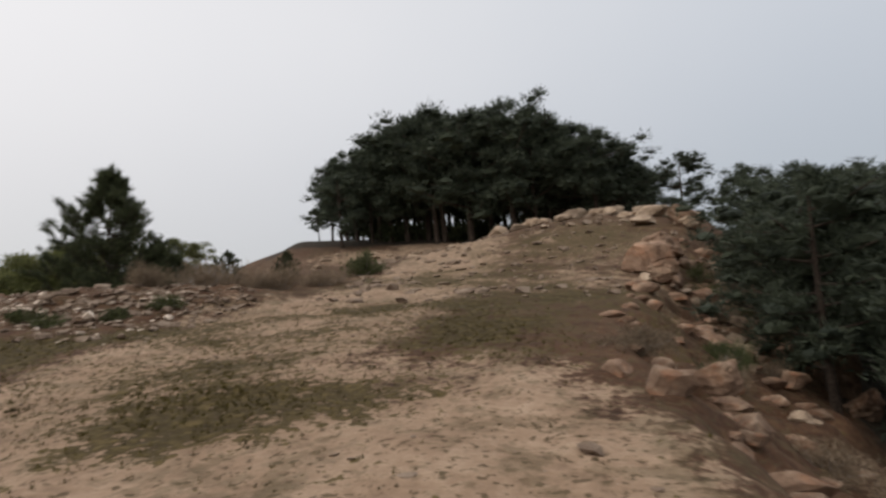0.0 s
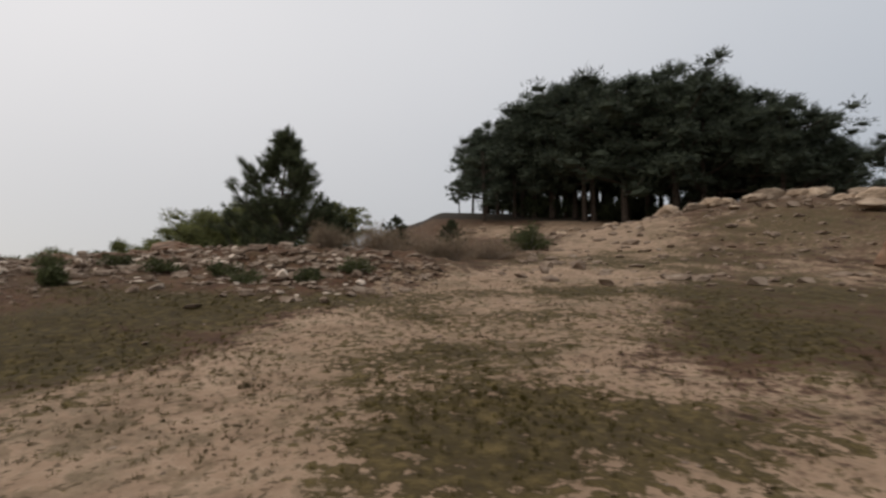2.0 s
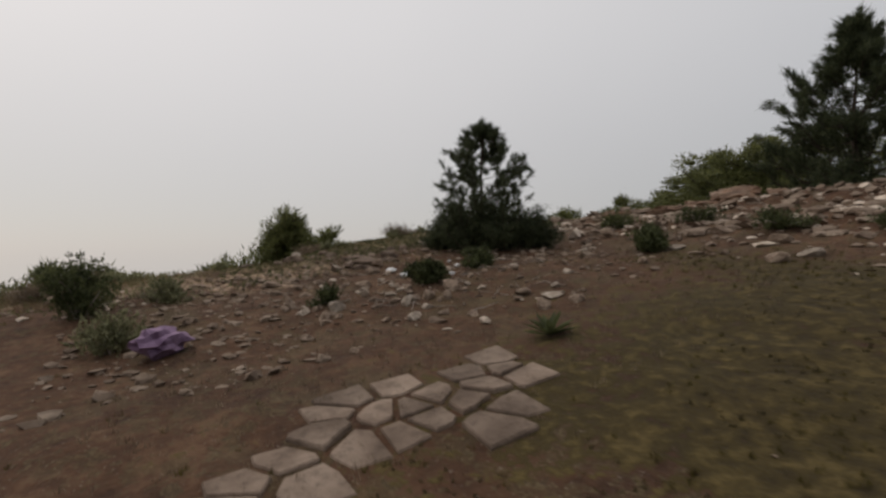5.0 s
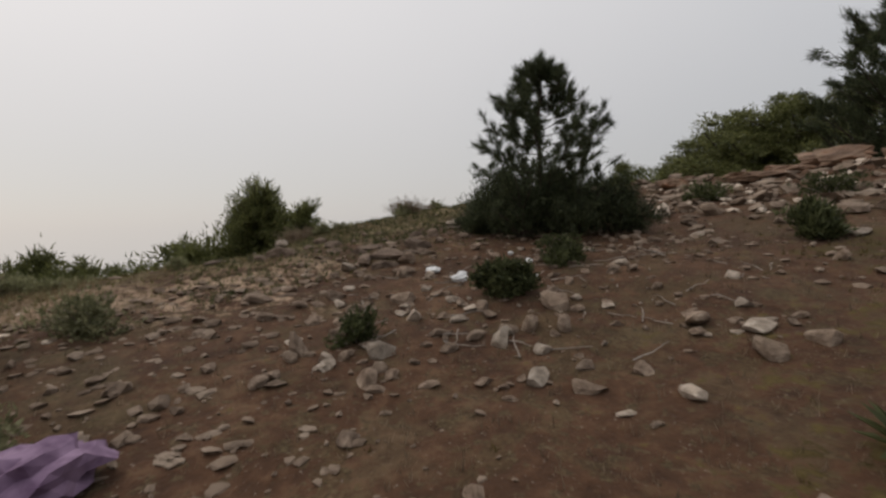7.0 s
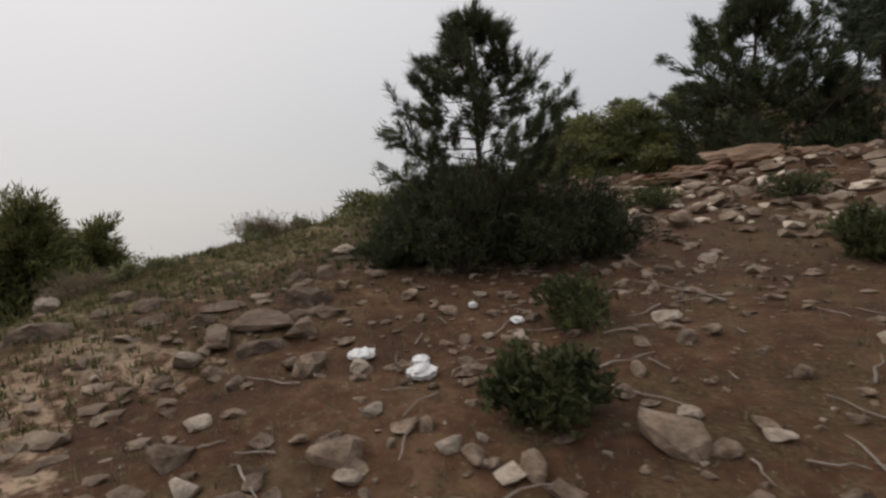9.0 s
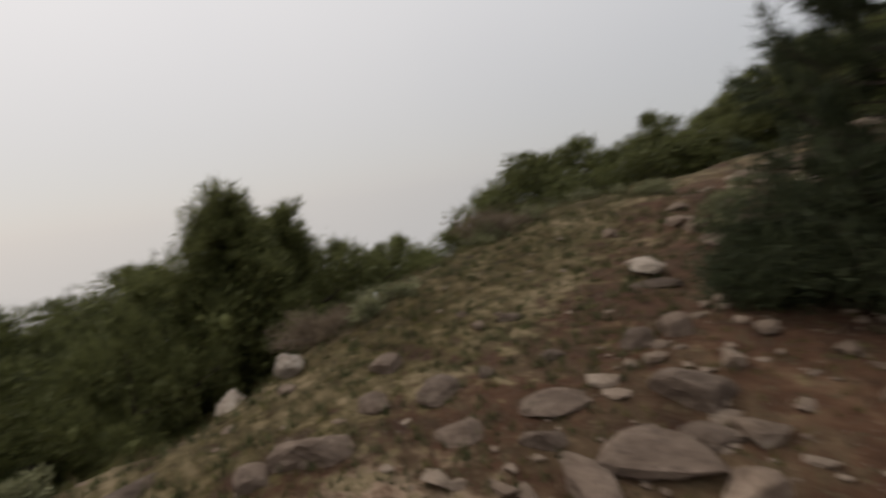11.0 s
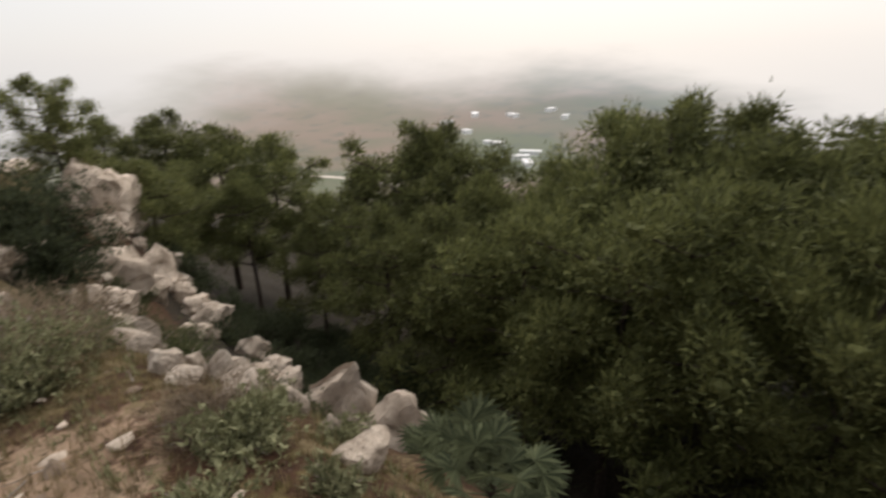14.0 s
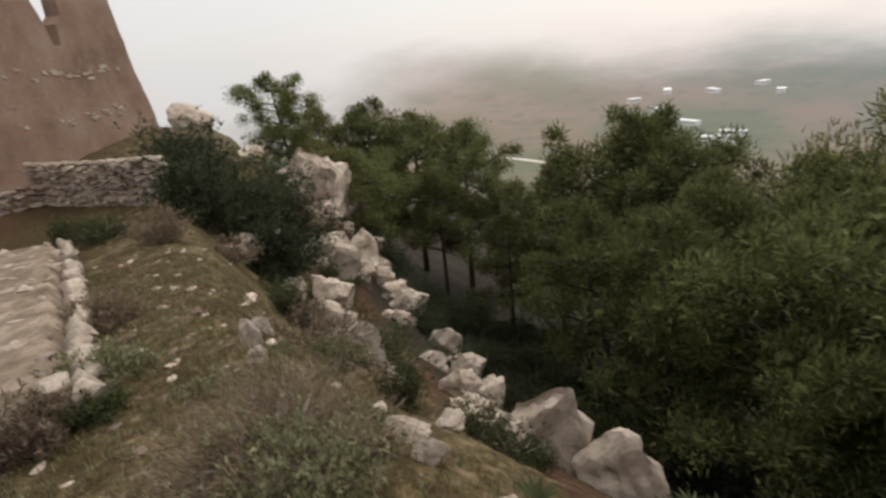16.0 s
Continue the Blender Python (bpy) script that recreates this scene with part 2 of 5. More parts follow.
def wave_noise(x, y, seed, octaves=4, size=3.0):
    """Cheap smooth noise from rotated sine products, about -1 to 1."""
    r = np.random.RandomState(seed)
    out, amp = 0.0, 1.0
    for _ in range(octaves):
        for _ in range(3):
            a, p, q = r.uniform(0, 2 * np.pi, 3)
            k = 2 * np.pi / size * r.uniform(0.7, 1.3)
            out = out + amp * 0.33 * np.sin(k * (np.cos(a) * x + np.sin(a) * y) + p) * np.sin(0.8 * k * (-np.sin(a) * x + np.cos(a) * y) + q)
        amp, size = amp * 0.5, size * 0.5
    return out


# ---- the hill's shape ----
def crest(y):
    """West edge of the ridge: its x at each y."""
    return np.interp(y, (-60, -36, -22, -14, -5, 1, 5, 7, 10, 12, 15, 20, 30, 60), (-25, -20.4, -18.4, -16.8, -16.7, -17.6, -17.4, -18.2, -19.0, -18.5, -17.6, -18.5, -23, -34))


def east_edge(y):
    return np.interp(y, (-20, 0, 3, 8, 14, 22, 32, 50), (0.9, 1.2, 1.6, 2.3, 5.0, 9.5, 16.0, 22.0))


def hill(x, y, rough=True):
    x, y = np.asarray(x, float), np.asarray(y, float)
    near = np.hypot(x + 8, y - 8)
    xs, ys = np.clip(x, -60, 60), np.clip(y, -45, 75)
    z = -0.0594 * xs + 0.1273 * ys
    z = z - 0.3 * np.exp(-((x + 8) ** 2 / 60 + (y - 4.5) ** 2 / 20))
    z = z + 0.16 * np.exp(-((x + 16.3) ** 2) / 4.0) * smooth01((y + 4) / 5) * smooth01((11 - y) / 5) + 0.14 * np.exp(-((x + 18.3) ** 2) / 1.2) * smooth01((y - 5) / 2) * smooth01((13 - y) / 4)
    z = z + 4.2 * np.exp(-((x + 12) ** 2 + (y + 38) ** 2) / 260)
    z = z + 0.55 * np.exp(-((y - 14.8) ** 2) / 7.0) * smooth01((x + 16.5) / 6) * smooth01((-3.5 - x) / 3.5)
    z = z + 3.4 * np.exp(-((x - 12) ** 2 / 160 + (y - 34) ** 2 / 130))
    z = z + 2.8 * smooth01((y - 38) / 24)
    d = crest(y) - x
    dd = np.maximum(d, 0)
    steep = np.where(dd < 12, 1.04 * dd * smooth01((dd + 0.4) / 2.6), 1.04 * 12 + 0.33 * (dd - 12))
    north = np.maximum(-0.15 * y - 6.3 - x, 0) * smooth01((y - 15.5) / 3)
    z = z - np.where(d > 0, 0.0, (0.34 * north + 0.3 * np.maximum(north - 7, 0)) * smooth01(north / 3))
    z = z - np.where(d > 0, np.maximum(steep, (0.34 * north + 0.3 * np.maximum(north - 7, 0)) * smooth01(north / 3)), 0.0)
    e = np.maximum(x - east_edge(y), 0)
    z = z - np.where(e < 4, 0.55 * e * smooth01(e / 1.2), 2.2 + 0.7 * (np.minimum(e, 14) - 4)) * smooth01((46 - y) / 20)
    z = z + 2.4 * np.exp(-((y + 25.0) / 2.6) ** 2) * smooth01((-19.5 - x) / 3) * smooth01((x + 33) / 7)
    far = smooth01((np.hypot(x + 5, y - 15) - 85) / 260)
    z = z * (1 - far) - 96 * far
    z = np.maximum(z, -96 - 4 * far)
    if rough:
        k = np.clip(1.6 - near / 40, 0.2, 1)
        z = z + k * (0.06 * wave_noise(x, y, 3, 4, 4.0) + 0.02 * wave_noise(x, y, 4, 3, 0.8))
        bank = np.exp(-((y - 14.2) ** 2) / 8.0) * smooth01((x + 20) / 4) * smooth01((-3 - x) / 3)
        z = z + 0.16 * bank * wave_noise(x, y, 5, 3, 1.6)
        z = z + 0.25 * np.clip(d - 0.5, 0, 1) * wave_noise(x, y, 6, 3, 3.5)
        z = z + 0.35 * np.clip(e, 0, 1) * np.clip(3 - e / 3, 0, 1) * wave_noise(x, y, 7, 3, 2.2)
    return z


def hz(x, y):
    return float(hill(x, y))


def axis_steps(lo, a, b, hi, fine_step, grow):
    out = list(np.arange(a, b + fine_step / 2, fine_step))
    s, v = fine_step, out[-1]
    while v < hi:
        s *= grow
        v += s
        out.append(v)
    s, v = fine_step, out[0]
    while v > lo:
        s *= grow
        v -= s
        out.insert(0, v)
    return np.array(out)


gx = axis_steps(-460, -24, 5, 440, 0.155, 1.035)
gy = axis_steps(-440, -3, 16, 460, 0.155, 1.035)
GX, GY = np.meshgrid(gx, gy)
GZ = hill(GX, GY)
nx, ny = len(gx), len(gy)
idx = np.arange(nx * ny).reshape(ny, nx)
quads = np.stack([idx[:-1, :-1], idx[:-1, 1:], idx[1:, 1:], idx[1:, :-1]], -1).reshape(-1, 4)
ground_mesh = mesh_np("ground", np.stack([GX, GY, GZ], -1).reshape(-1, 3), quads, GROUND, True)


def add_mask(me, name, values):
    at = me.attributes.new(name, "FLOAT", "POINT")
    at.data.foreach_set("value", np.asarray(values, np.float32).ravel())


def blob(cx, cy, rx, ry, turn=0.0):
    c, s = np.cos(radians(turn)), np.sin(radians(turn))
    u, v = (GX - cx) * c + (GY - cy) * s, -(GX - cx) * s + (GY - cy) * c
    return np.exp(-(u / rx) ** 2 - (v / ry) ** 2)


# the sandy track runs from the start to the north-west, then up to the grove
track_x = np.interp(GY, (-8, 0, 4, 8, 12, 20, 30, 45, 60), (-0.8, -1.2, -2.2, -3.6, -2.6, -0.6, 1.0, 0.0, -3.0))
sand_mask = np.exp(-((GX - track_x) / 3.4) ** 2) * smooth01((70 - GY) / 20)
sand_mask = np.maximum(sand_mask, 1.1 * blob(-5.0, 4.8, 2.3, 2.3))
sand_mask = np.maximum(sand_mask, 0.6 * blob(4.0, 17, 5, 7))
sand_mask = np.maximum(sand_mask, 0.62 * blob(7.0, 25, 7, 9))
sand_mask = np.maximum(sand_mask, 0.7 * blob(-6, 46, 8, 6))
sand_mask = np.maximum(sand_mask, 0.75 * blob(-16.3, 2.8, 1.2, 1.6))
sand_mask = np.maximum(sand_mask, 0.55 * blob(-15.8, 4.6, 1.8, 2.2))
sand_mask = np.maximum(sand_mask, 0.9 * blob(0.4, 4.0, 1.9, 4.5))
sand_mask = np.maximum(sand_mask, 0.95 * blob(-16.8, 1.7, 1.0, 0.8))
add_mask(ground_mesh, "sand", sand_mask)
grass_mask = 1.0 * blob(-2.3, 5.6, 1.7, 1.25) + 0.8 * blob(0.6, 9.5, 1.4, 2.6) + 0.95 * blob(-8.2, 6.4, 2.1, 2.4) + 0.6 * blob(-3.2, 9.6, 2.6, 0.8, 15) + 0.7 * blob(-3.2, 7.7, 1.6, 0.8, 30) + 0.75 * blob(-7.2, 9.4, 3.4, 0.9, 30)
grass_mask = grass_mask + 0.7 * blob(-1.5, 13, 3.0, 1.2, 20) + 0.7 * blob(-18.0, 8.2, 1.3, 3.5, 25) + 0.7 * blob(-16.7, -3.0, 1.2, 4.0) + 0.6 * blob(-10.5, 9.5, 2.2, 0.8) + 0.6 * blob(-1, 20, 5, 3)
grass_mask = grass_mask + 0.5 * smooth01((crest(GY) + 1.6 - GX) / 1.5) * smooth01((GX - crest(GY) + 5) / 3)
grass_mask = grass_mask + 0.65 * blob(3.5, 14, 3, 4) + 0.6 * blob(7.5, 26, 6, 6) + 0.28 * np.clip(wave_noise(GX, GY, 77, 3, 3.0), -1, 1) * (GX > -9) * (GX < 6)
grass_mask = grass_mask + 0.62 * smooth01((0.5 - GY) / 3) * smooth01((-11.5 - GX) / 2) * smooth01((GX - crest(GY) + 6) / 3)
add_mask(ground_mesh, "straw", smooth01((-14.2 - GX) / 2.0))
grass_mask = grass_mask * (1 - 0.9 * blob(-16.8, 1.8, 1.1, 0.9))
add_mask(ground_mesh, "grass", np.clip(grass_mask, 0, 1))
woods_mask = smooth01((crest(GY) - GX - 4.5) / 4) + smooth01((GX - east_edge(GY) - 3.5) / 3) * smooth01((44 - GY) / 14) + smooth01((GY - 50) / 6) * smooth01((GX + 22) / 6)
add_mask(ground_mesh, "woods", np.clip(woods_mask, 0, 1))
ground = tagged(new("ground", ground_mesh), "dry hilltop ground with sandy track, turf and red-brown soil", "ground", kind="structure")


# ---- trees ----
ICO = {}


def ico(sub):
    if sub not in ICO:
        bm = bmesh.new()
        bmesh.ops.create_icosphere(bm, subdivisions=sub, radius=1.0)
        ICO[sub] = (np.array([v.co[:] for v in bm.verts]), np.array([[v.index for v in f.verts] for f in bm.faces]))
        bm.free()
    return ICO[sub]


def tube(points, radii, sides=7):
    """Verts and quads of a tapered tube along points."""
    pts = np.asarray(points, float)
    v, f = [], []
    for k, p in enumerate(pts):
        d = pts[min(k + 1, len(pts) - 1)] - pts[max(k - 1, 0)]
        d = d / (np.linalg.norm(d) + 1e-9)
        a = np.cross(d, (0.31, 0.9, 0.2))
        a = a / np.linalg.norm(a)
        b = np.cross(d, a)
        for s in range(sides):
            w = 2 * np.pi * s / sides
            v.append(p + radii[k] * (np.cos(w) * a + np.sin(w) * b))
        if k:
            o = (k - 1) * sides
            f += [(o + s, o + (s + 1) % sides, o + sides + (s + 1) % sides, o + sides + s) for s in range(sides)]
    return np.array(v), np.array(f)


def joined(pieces):
    vs, fs, o = [], [], 0
    for v, f in pieces:
        vs.append(v)
        fs.append(f + o)
        o += len(v)
    return np.concatenate(vs), np.concatenate(fs)


def blades(r, centres, outward, count, length, width, spread=0.9, lift=0.3):
    """count thin triangular leaves at each centre, pointing roughly outward."""
    c = np.repeat(centres, count, 0)
    o = np.repeat(outward, count, 0)
    d = o + spread * r.normal(size=c.shape) + (0, 0, lift)
    d /= np.linalg.norm(d, axis=1, keepdims=True) + 1e-9
    side = np.cross(d, r.normal(size=c.shape))
    side /= np.linalg.norm(side, axis=1, keepdims=True) + 1e-9
    ln = length * r.uniform(0.6, 1.3, (len(c), 1))
    base = c + 0.35 * length * r.normal(size=c.shape)
    v = np.stack([base - side * width, base + side * width, base + d * ln], 1).reshape(-1, 3)
    return v, np.arange(len(v)).reshape(-1, 3)


def pine_meshes(seed, height, crown_lo, radius, puffs, leaves, leaf, plate=0.78, lean=0.05, fill=0.6, top=1.0):
    """Grown pine: bent trunk with limbs, and a crown of rounded tufts of needles gathered along the limbs."""
    r = np.random.RandomState(seed)
    bend = r.normal(0, lean * height, 2)
    ts = np.linspace(0, 1, 7)
    trunk = np.stack([bend[0] * ts ** 2, bend[1] * ts ** 2, ts * height * 0.9], 1)
    pieces = [tube(trunk, 0.018 * height * (1 - 0.85 * ts) + 0.02, 8)]
    at, size = [], []
    limbs = 18
    for k in range(limbs):
        u = crown_lo + (0.92 - crown_lo) * (k + r.uniform(0, 1)) / limbs
        base = np.array([bend[0] * u * u, bend[1] * u * u, u * 0.9 * height])
        w = (u - crown_lo) / (1 - crown_lo)
        reach = radius * np.sqrt(max(0.06, 1 - ((w - 0.35) / 0.75) ** 2)) * r.uniform(0.62, 1.1)
        a = k * 2.4 + r.uniform(-0.4, 0.4)
        tip = base + (reach * np.cos(a), reach * np.sin(a), reach * r.uniform(0.05, 0.4))
        midp = 0.5 * (base + tip) - (0, 0, 0.07 * reach)
        pieces.append(tube([base, midp, tip], [0.008 * height * (1 - 0.5 * w), 0.005 * height, 0.002 * height], 5))
        for j in range(puffs // limbs):
            s = (j + r.uniform(0.3, 1.0)) / (puffs // limbs)
            s = 0.28 + 0.76 * s
            at.append(base + (tip - base) * s + r.uniform(-0.12, 0.12, 3) * radius)
            size.append(radius * r.uniform(0.13, 0.33) * (1.12 - 0.4 * s))
    for j in range(9):
        at.append(np.array([bend[0], bend[1], (0.82 + 0.016 * j) * height]) + r.uniform(-0.36, 0.36, 3) * radius * (1, 1, 0.3) * (1 - 0.08 * j) * top)
        size.append(radius * (0.27 - 0.021 * j))
    C, S = np.repeat(np.array(at), leaves, 0), np.repeat(np.array(size), leaves)[:, None]
    d = r.normal(size=C.shape)
    d[:, 2] += 0.25
    d /= np.linalg.norm(d, axis=1, keepdims=True)
    lump = 1 + 0.24 * np.sin(3.1 * d[:, :1] + 40 * S) * np.sin(3.7 * d[:, 1:2] + 90 * S)
    P = C + d * S * lump * r.uniform(0.36, 1.0, (len(C), 1)) * (1, 1, plate)
    tufted = [blades(r, P, d, 1, leaf, leaf * 0.13, 0.6, 0.45)]
    ball, faces = ico(1)
    for p, q in zip(at, size):
        bumps = 1 + 0.16 * np.sin(ball @ r.normal(0, 3.5, 3) + r.uniform(0, 6)) + r.normal(0, 0.16, len(ball))
        tufted.append((p + ball * bumps[:, None] * q * fill * np.array((1, 1, plate)), faces))
    return joined(pieces), joined(tufted)


def make_tree(kind, trunk, crown, needles, label):
    scale = 10.0 / np.percentile(crown[0][:, 2], 99.8)
    trunk, crown = (trunk[0] * scale, trunk[1]), (crown[0] * scale, crown[1])
    root = new(kind)
    part("trunk", mesh_np("trunk", trunk[0], trunk[1], BARK, True), root)
    part("crown", mesh_np("crown", crown[0], crown[1], needles), root)
    return tagged(root, label, "tree", kind="")


def place(ob, m):
    ob.matrix_basis = m
    return ob


def upright(x, y, s=1.0, turn=0.0, sink=0.15, flat=1.0):
    return Matrix.Translation((x, y, hz(x, y) - sink * s)) @ Matrix.Rotation(radians(turn), 4, "Z") @ Matrix.Diagonal((s * flat, s * flat, s, 1))


# pines of the valley wood: (bearing, rise of the top, distance) seen from the ridge path
rt = np.random.RandomState(11)
VALLEY = [make_tree("valley_pine", *pine_meshes(20 + k, 10.0, 0.13 + 0.07 * k, 4.1, 90, 225, 0.25, 0.74, 0.05, 0.26), NEEDLE, "dark green bushy pine in the wood below the ridge") for k in range(4)]
GROVE = [make_tree("grove_pine", *pine_meshes(40 + k, 10.0, 0.20 + 0.04 * k, 3.7, 72, 82, 0.30, 0.62, 0.06, 0.48), NEEDLE_FAR, "tall dark umbrella-crowned pine of the hilltop grove") for k in range(4)]
STAND = [make_tree("valley_pine", *pine_meshes(50 + k, 10.0, 0.30 + 0.05 * k, 3.6, 72, 215, 0.25, 0.66, 0.04, 0.26), NEEDLE, "tall dark green pine with a bare trunk in the wood") for k in range(3)]
EDGE = [make_tree("leaning_pine", *pine_meshes(70 + k, 10.0, 0.34, 3.3, 72, 110, 0.30, 0.46, 0.12, 0.5), NEEDLE_FAR, "slender leaning pine with flat tiers at the grove's edge") for k in range(2)]
used = set()


def grow(variants, k, x, y, height, turn, group, wide=1.0):
    """One tree of a kind, its top height metres above the ground."""
    ob = variants[k % len(variants)]
    m = upright(x, y, height / 10.0, turn, 0.3, wide)
    if ob.name in used:
        ob = copy_thing(ob, m)
    else:
        used.add(ob.name)
        place(ob, m)
    ob.matrix_basis = m
    return tagged(ob, group=group)


WATCH = (-16.4, 4.6, 3.35)


def valley(k, bearing, rise, far, wide=1.0):
    a = radians(bearing)
    x, y = WATCH[0] - far * np.sin(a), WATCH[1] + far * np.cos(a)
    top = WATCH[2] + far * np.tan(radians(rise))
    grow(STAND if bearing > 126 and far > 20 else VALLEY, k, x, y, max(4.0, top - hz(x, y)), rt.uniform(0, 360), "pines of the valley wood", wide)


for k, (b, e, d, w) in enumerate((
        (78, -0.6, 15, 0.62), (84.5, -3.9, 26, 1.0), (72, -2.8, 17, 0.75), (64, -5.0, 20, 0.6), (56, -5.3, 25, 0.8), (60, -6.0, 23, 0.8), (67, -5.0, 24, 0.8),
        (51, -5.0, 28, 0.9), (43.5, 0.6, 24, 0.85), (40, 2.3, 24, 0.9), (34, 3.0, 26, 0.9), (28, 4.2, 27, 0.9), (22, 4.8, 30, 0.9),
        (92, -5.7, 30, 1.0), (96, -6.0, 20, 0.9), (100.5, -4.3, 23, 0.9), (107, -3.7, 23, 0.9), (111.5, -5.4, 24, 0.85), (119, -12.5, 22, 0.8), (125, -12.0, 23, 0.85),
        (130, -6.8, 29, 0.8), (134.5, -6.4, 30, 0.85), (139, -11.0, 32, 0.8), (144, -13.5, 40, 0.7), (149, -7.2, 42, 0.95), (154, -5.8, 46, 1.0), (159, -4.2, 50, 1.0), (163, -4.3, 54, 1.0),
        (88, -9, 13, 0.6), (100, -11, 14, 0.8), (110, -13, 15, 0.8), (120, -15, 16, 0.8), (129, -15, 18, 0.8), (137, -15, 22, 0.8), (145, -16, 30, 0.8), (152, -11, 38, 0.8), (158, -9, 43, 0.8),
        (80, -5, 26, 1.0), (72, -6, 30, 1.0), (92, -8, 34, 1.0), (104, -9, 36, 1.0), (116, -13, 38, 1.0), (128, -13, 44, 1.0))):
    valley(k, b, e, d, w)

# the grove on the hilltop, and the dark pines below the east edge
for k in range(57):
    u = (k % 19) / 18
    x = -9.5 + 29 * u + rt.uniform(-1.2, 1.2)
    y = 55 + rt.uniform(-3, 4) - 9 * u + 7 * (k // 19)
    tall = np.interp(u, (0, 0.1, 0.2, 0.38, 0.48, 0.55, 0.65, 0.75, 0.9, 1), (8.4, 11.2, 13.8, 15.2, 14.4, 15.0, 13.8, 12.2, 9.4, 7.8)) + rt.uniform(-0.6, 0.6)
    grow(GROVE, k, x, y, tall, rt.uniform(0, 360), "pines of the hilltop grove", rt.uniform(0.95, 1.25))
for k, (x, y, tall, w) in enumerate(((21, 44, 8, 1.1), (25, 42, 7.5, 1.1), (29, 38, 9, 1.2), (33, 36, 9.5, 1.2), (38, 33, 10, 1.2), (24, 34, 8.5, 1.1))):
    grow(GROVE, k, x, y, tall, rt.uniform(0, 360), "pines of the hilltop grove", w)
for k, (x, y, tall, w, turn) in enumerate(((-14.2, 61, 4.2, 1.0, 120), (-12.4, 60, 8.4, 1.0, 60), (-10.8, 60.5, 10.2, 1.0, 200), (-9.2, 58, 9.6, 1.1, 310))):
    grow(EDGE, k, x, y, tall, turn, "pines of the hilltop grove", w)
for k, (x, y, top, w) in enumerate(((9.0, 12.5, 4.4, 1.0), (12.5, 15.0, 5.0, 1.1), (13.5, 11.0, 4.6, 1.1), (9.5, 8.0, 2.4, 1.0), (13, 7, 3.2, 1.1), (16.0, 18.0, 5.6, 1.1), (17, 12, 5, 1.2), (18.0, 24.0, 6.6, 1.1), (8.0, 4.0, 1.0, 1.0), (22, 19, 6.5, 1.2), (10.6, 14.8, 4.8, 1.3), (12.2, 18.6, 5.8, 1.4))):
    grow(GROVE, k, x, y, top - hz(x, y), rt.uniform(0, 360), "dark pines below the east edge", w)


# ---- rocks ----
def rock_shape(seed, sub, cuts=9, lump=0.16, flat=1.0, depth=(0.34, 0.72)):
    """A broken stone: a lumpy ball with flat faces knocked off, about 1 m across, resting at z = 0."""
    r = np.random.RandomState(seed)
    v, f = ico(sub)
    v = v.copy()
    d = v / np.linalg.norm(v, axis=1, keepdims=True)
    amp = 1 + lump * sum(np.sin(d @ r.normal(0, 1.6 + 1.3 * k, 3) + r.uniform(0, 6)) / (1 + k) for k in range(5)) / 1.6
    v = d * amp[:, None]
    for _ in range(cuts):
        n = r.normal(size=3)
        n /= np.linalg.norm(n)
        over = np.maximum(v @ n - r.uniform(*depth), 0)
        v -= over[:, None] * n * 0.96
    if sub >= 3:
        crack = sum(np.abs(np.sin(v @ r.normal(0, 4.0, 3) + r.uniform(0, 6))) for _ in range(3)) / 3
        v += d * (-0.3 * np.maximum(0.42 - crack, 0) + 0.03 * np.sin(v @ r.normal(0, 7, 3)) * np.sin(v @ r.normal(0, 6, 3)) + 0.035 * np.sin(v @ r.normal(0, 9, 3)) * np.sin(v @ r.normal(0, 9, 3)) + 0.018 * np.sin(v @ r.normal(0, 19, 3)))[:, None]
    v *= 0.5 / np.abs(v).max(0)
    v[:, 2] *= flat
    v[:, 2] -= v[:, 2].min()
    return v, f


STONES = [mesh_np("stone", *rock_shape(100 + k, 2, 12, 0.2), RUBBLE) for k in range(8)]
PALE_STONES = [mesh_np("stone", *rock_shape(130 + k, 2, 14, 0.2), LIMESTONE) for k in range(6)]
BOULDERS = [mesh_np("boulder", *rock_shape(160 + k, 4, 10, 0.34, 1.0, (0.5, 0.85)), LIMESTONE) for k in range(7)]
TERRACE = [mesh_np("boulder", *rock_shape(175 + k, 3, 12, 0.3, 1.0, (0.45, 0.8)), TAN) for k in range(7)]
EDGE_STONES = [mesh_np("stone", *rock_shape(205 + k, 2, 13, 0.24), ORANGE if k < 4 else TAN) for k in range(5)]
RUSTY = [mesh_np("boulder", *rock_shape(190 + k, 4, 15, 0.24), ORANGE) for k in range(5)]
SLABS = [mesh_np("slab", *rock_shape(220 + k, 3, 8, 0.1), PAVING) for k in range(6)]


def rock(name, me, x, y, sx, sy, sz, turn, label, group="", sink=0.25, tilt=0.0, z=None):
    ob = new(name, me)
    ob.matrix_basis = Matrix.Translation((x, y, (hz(x, y) if z is None else z) - sink * sz)) @ Matrix.Rotation(radians(turn), 4, "Z") @ Matrix.Rotation(radians(tilt), 4, "X") @ Matrix.Diagonal((sx, sy, sz, 1))
    return tagged(ob, label, "rock", group)


rr = np.random.RandomState(5)


def eastward(*rows):
    """Rows of x, y, ... laid out from the ridge path's origin."""
    return tuple((q[0] + 0.9, *q[1:]) for q in rows)


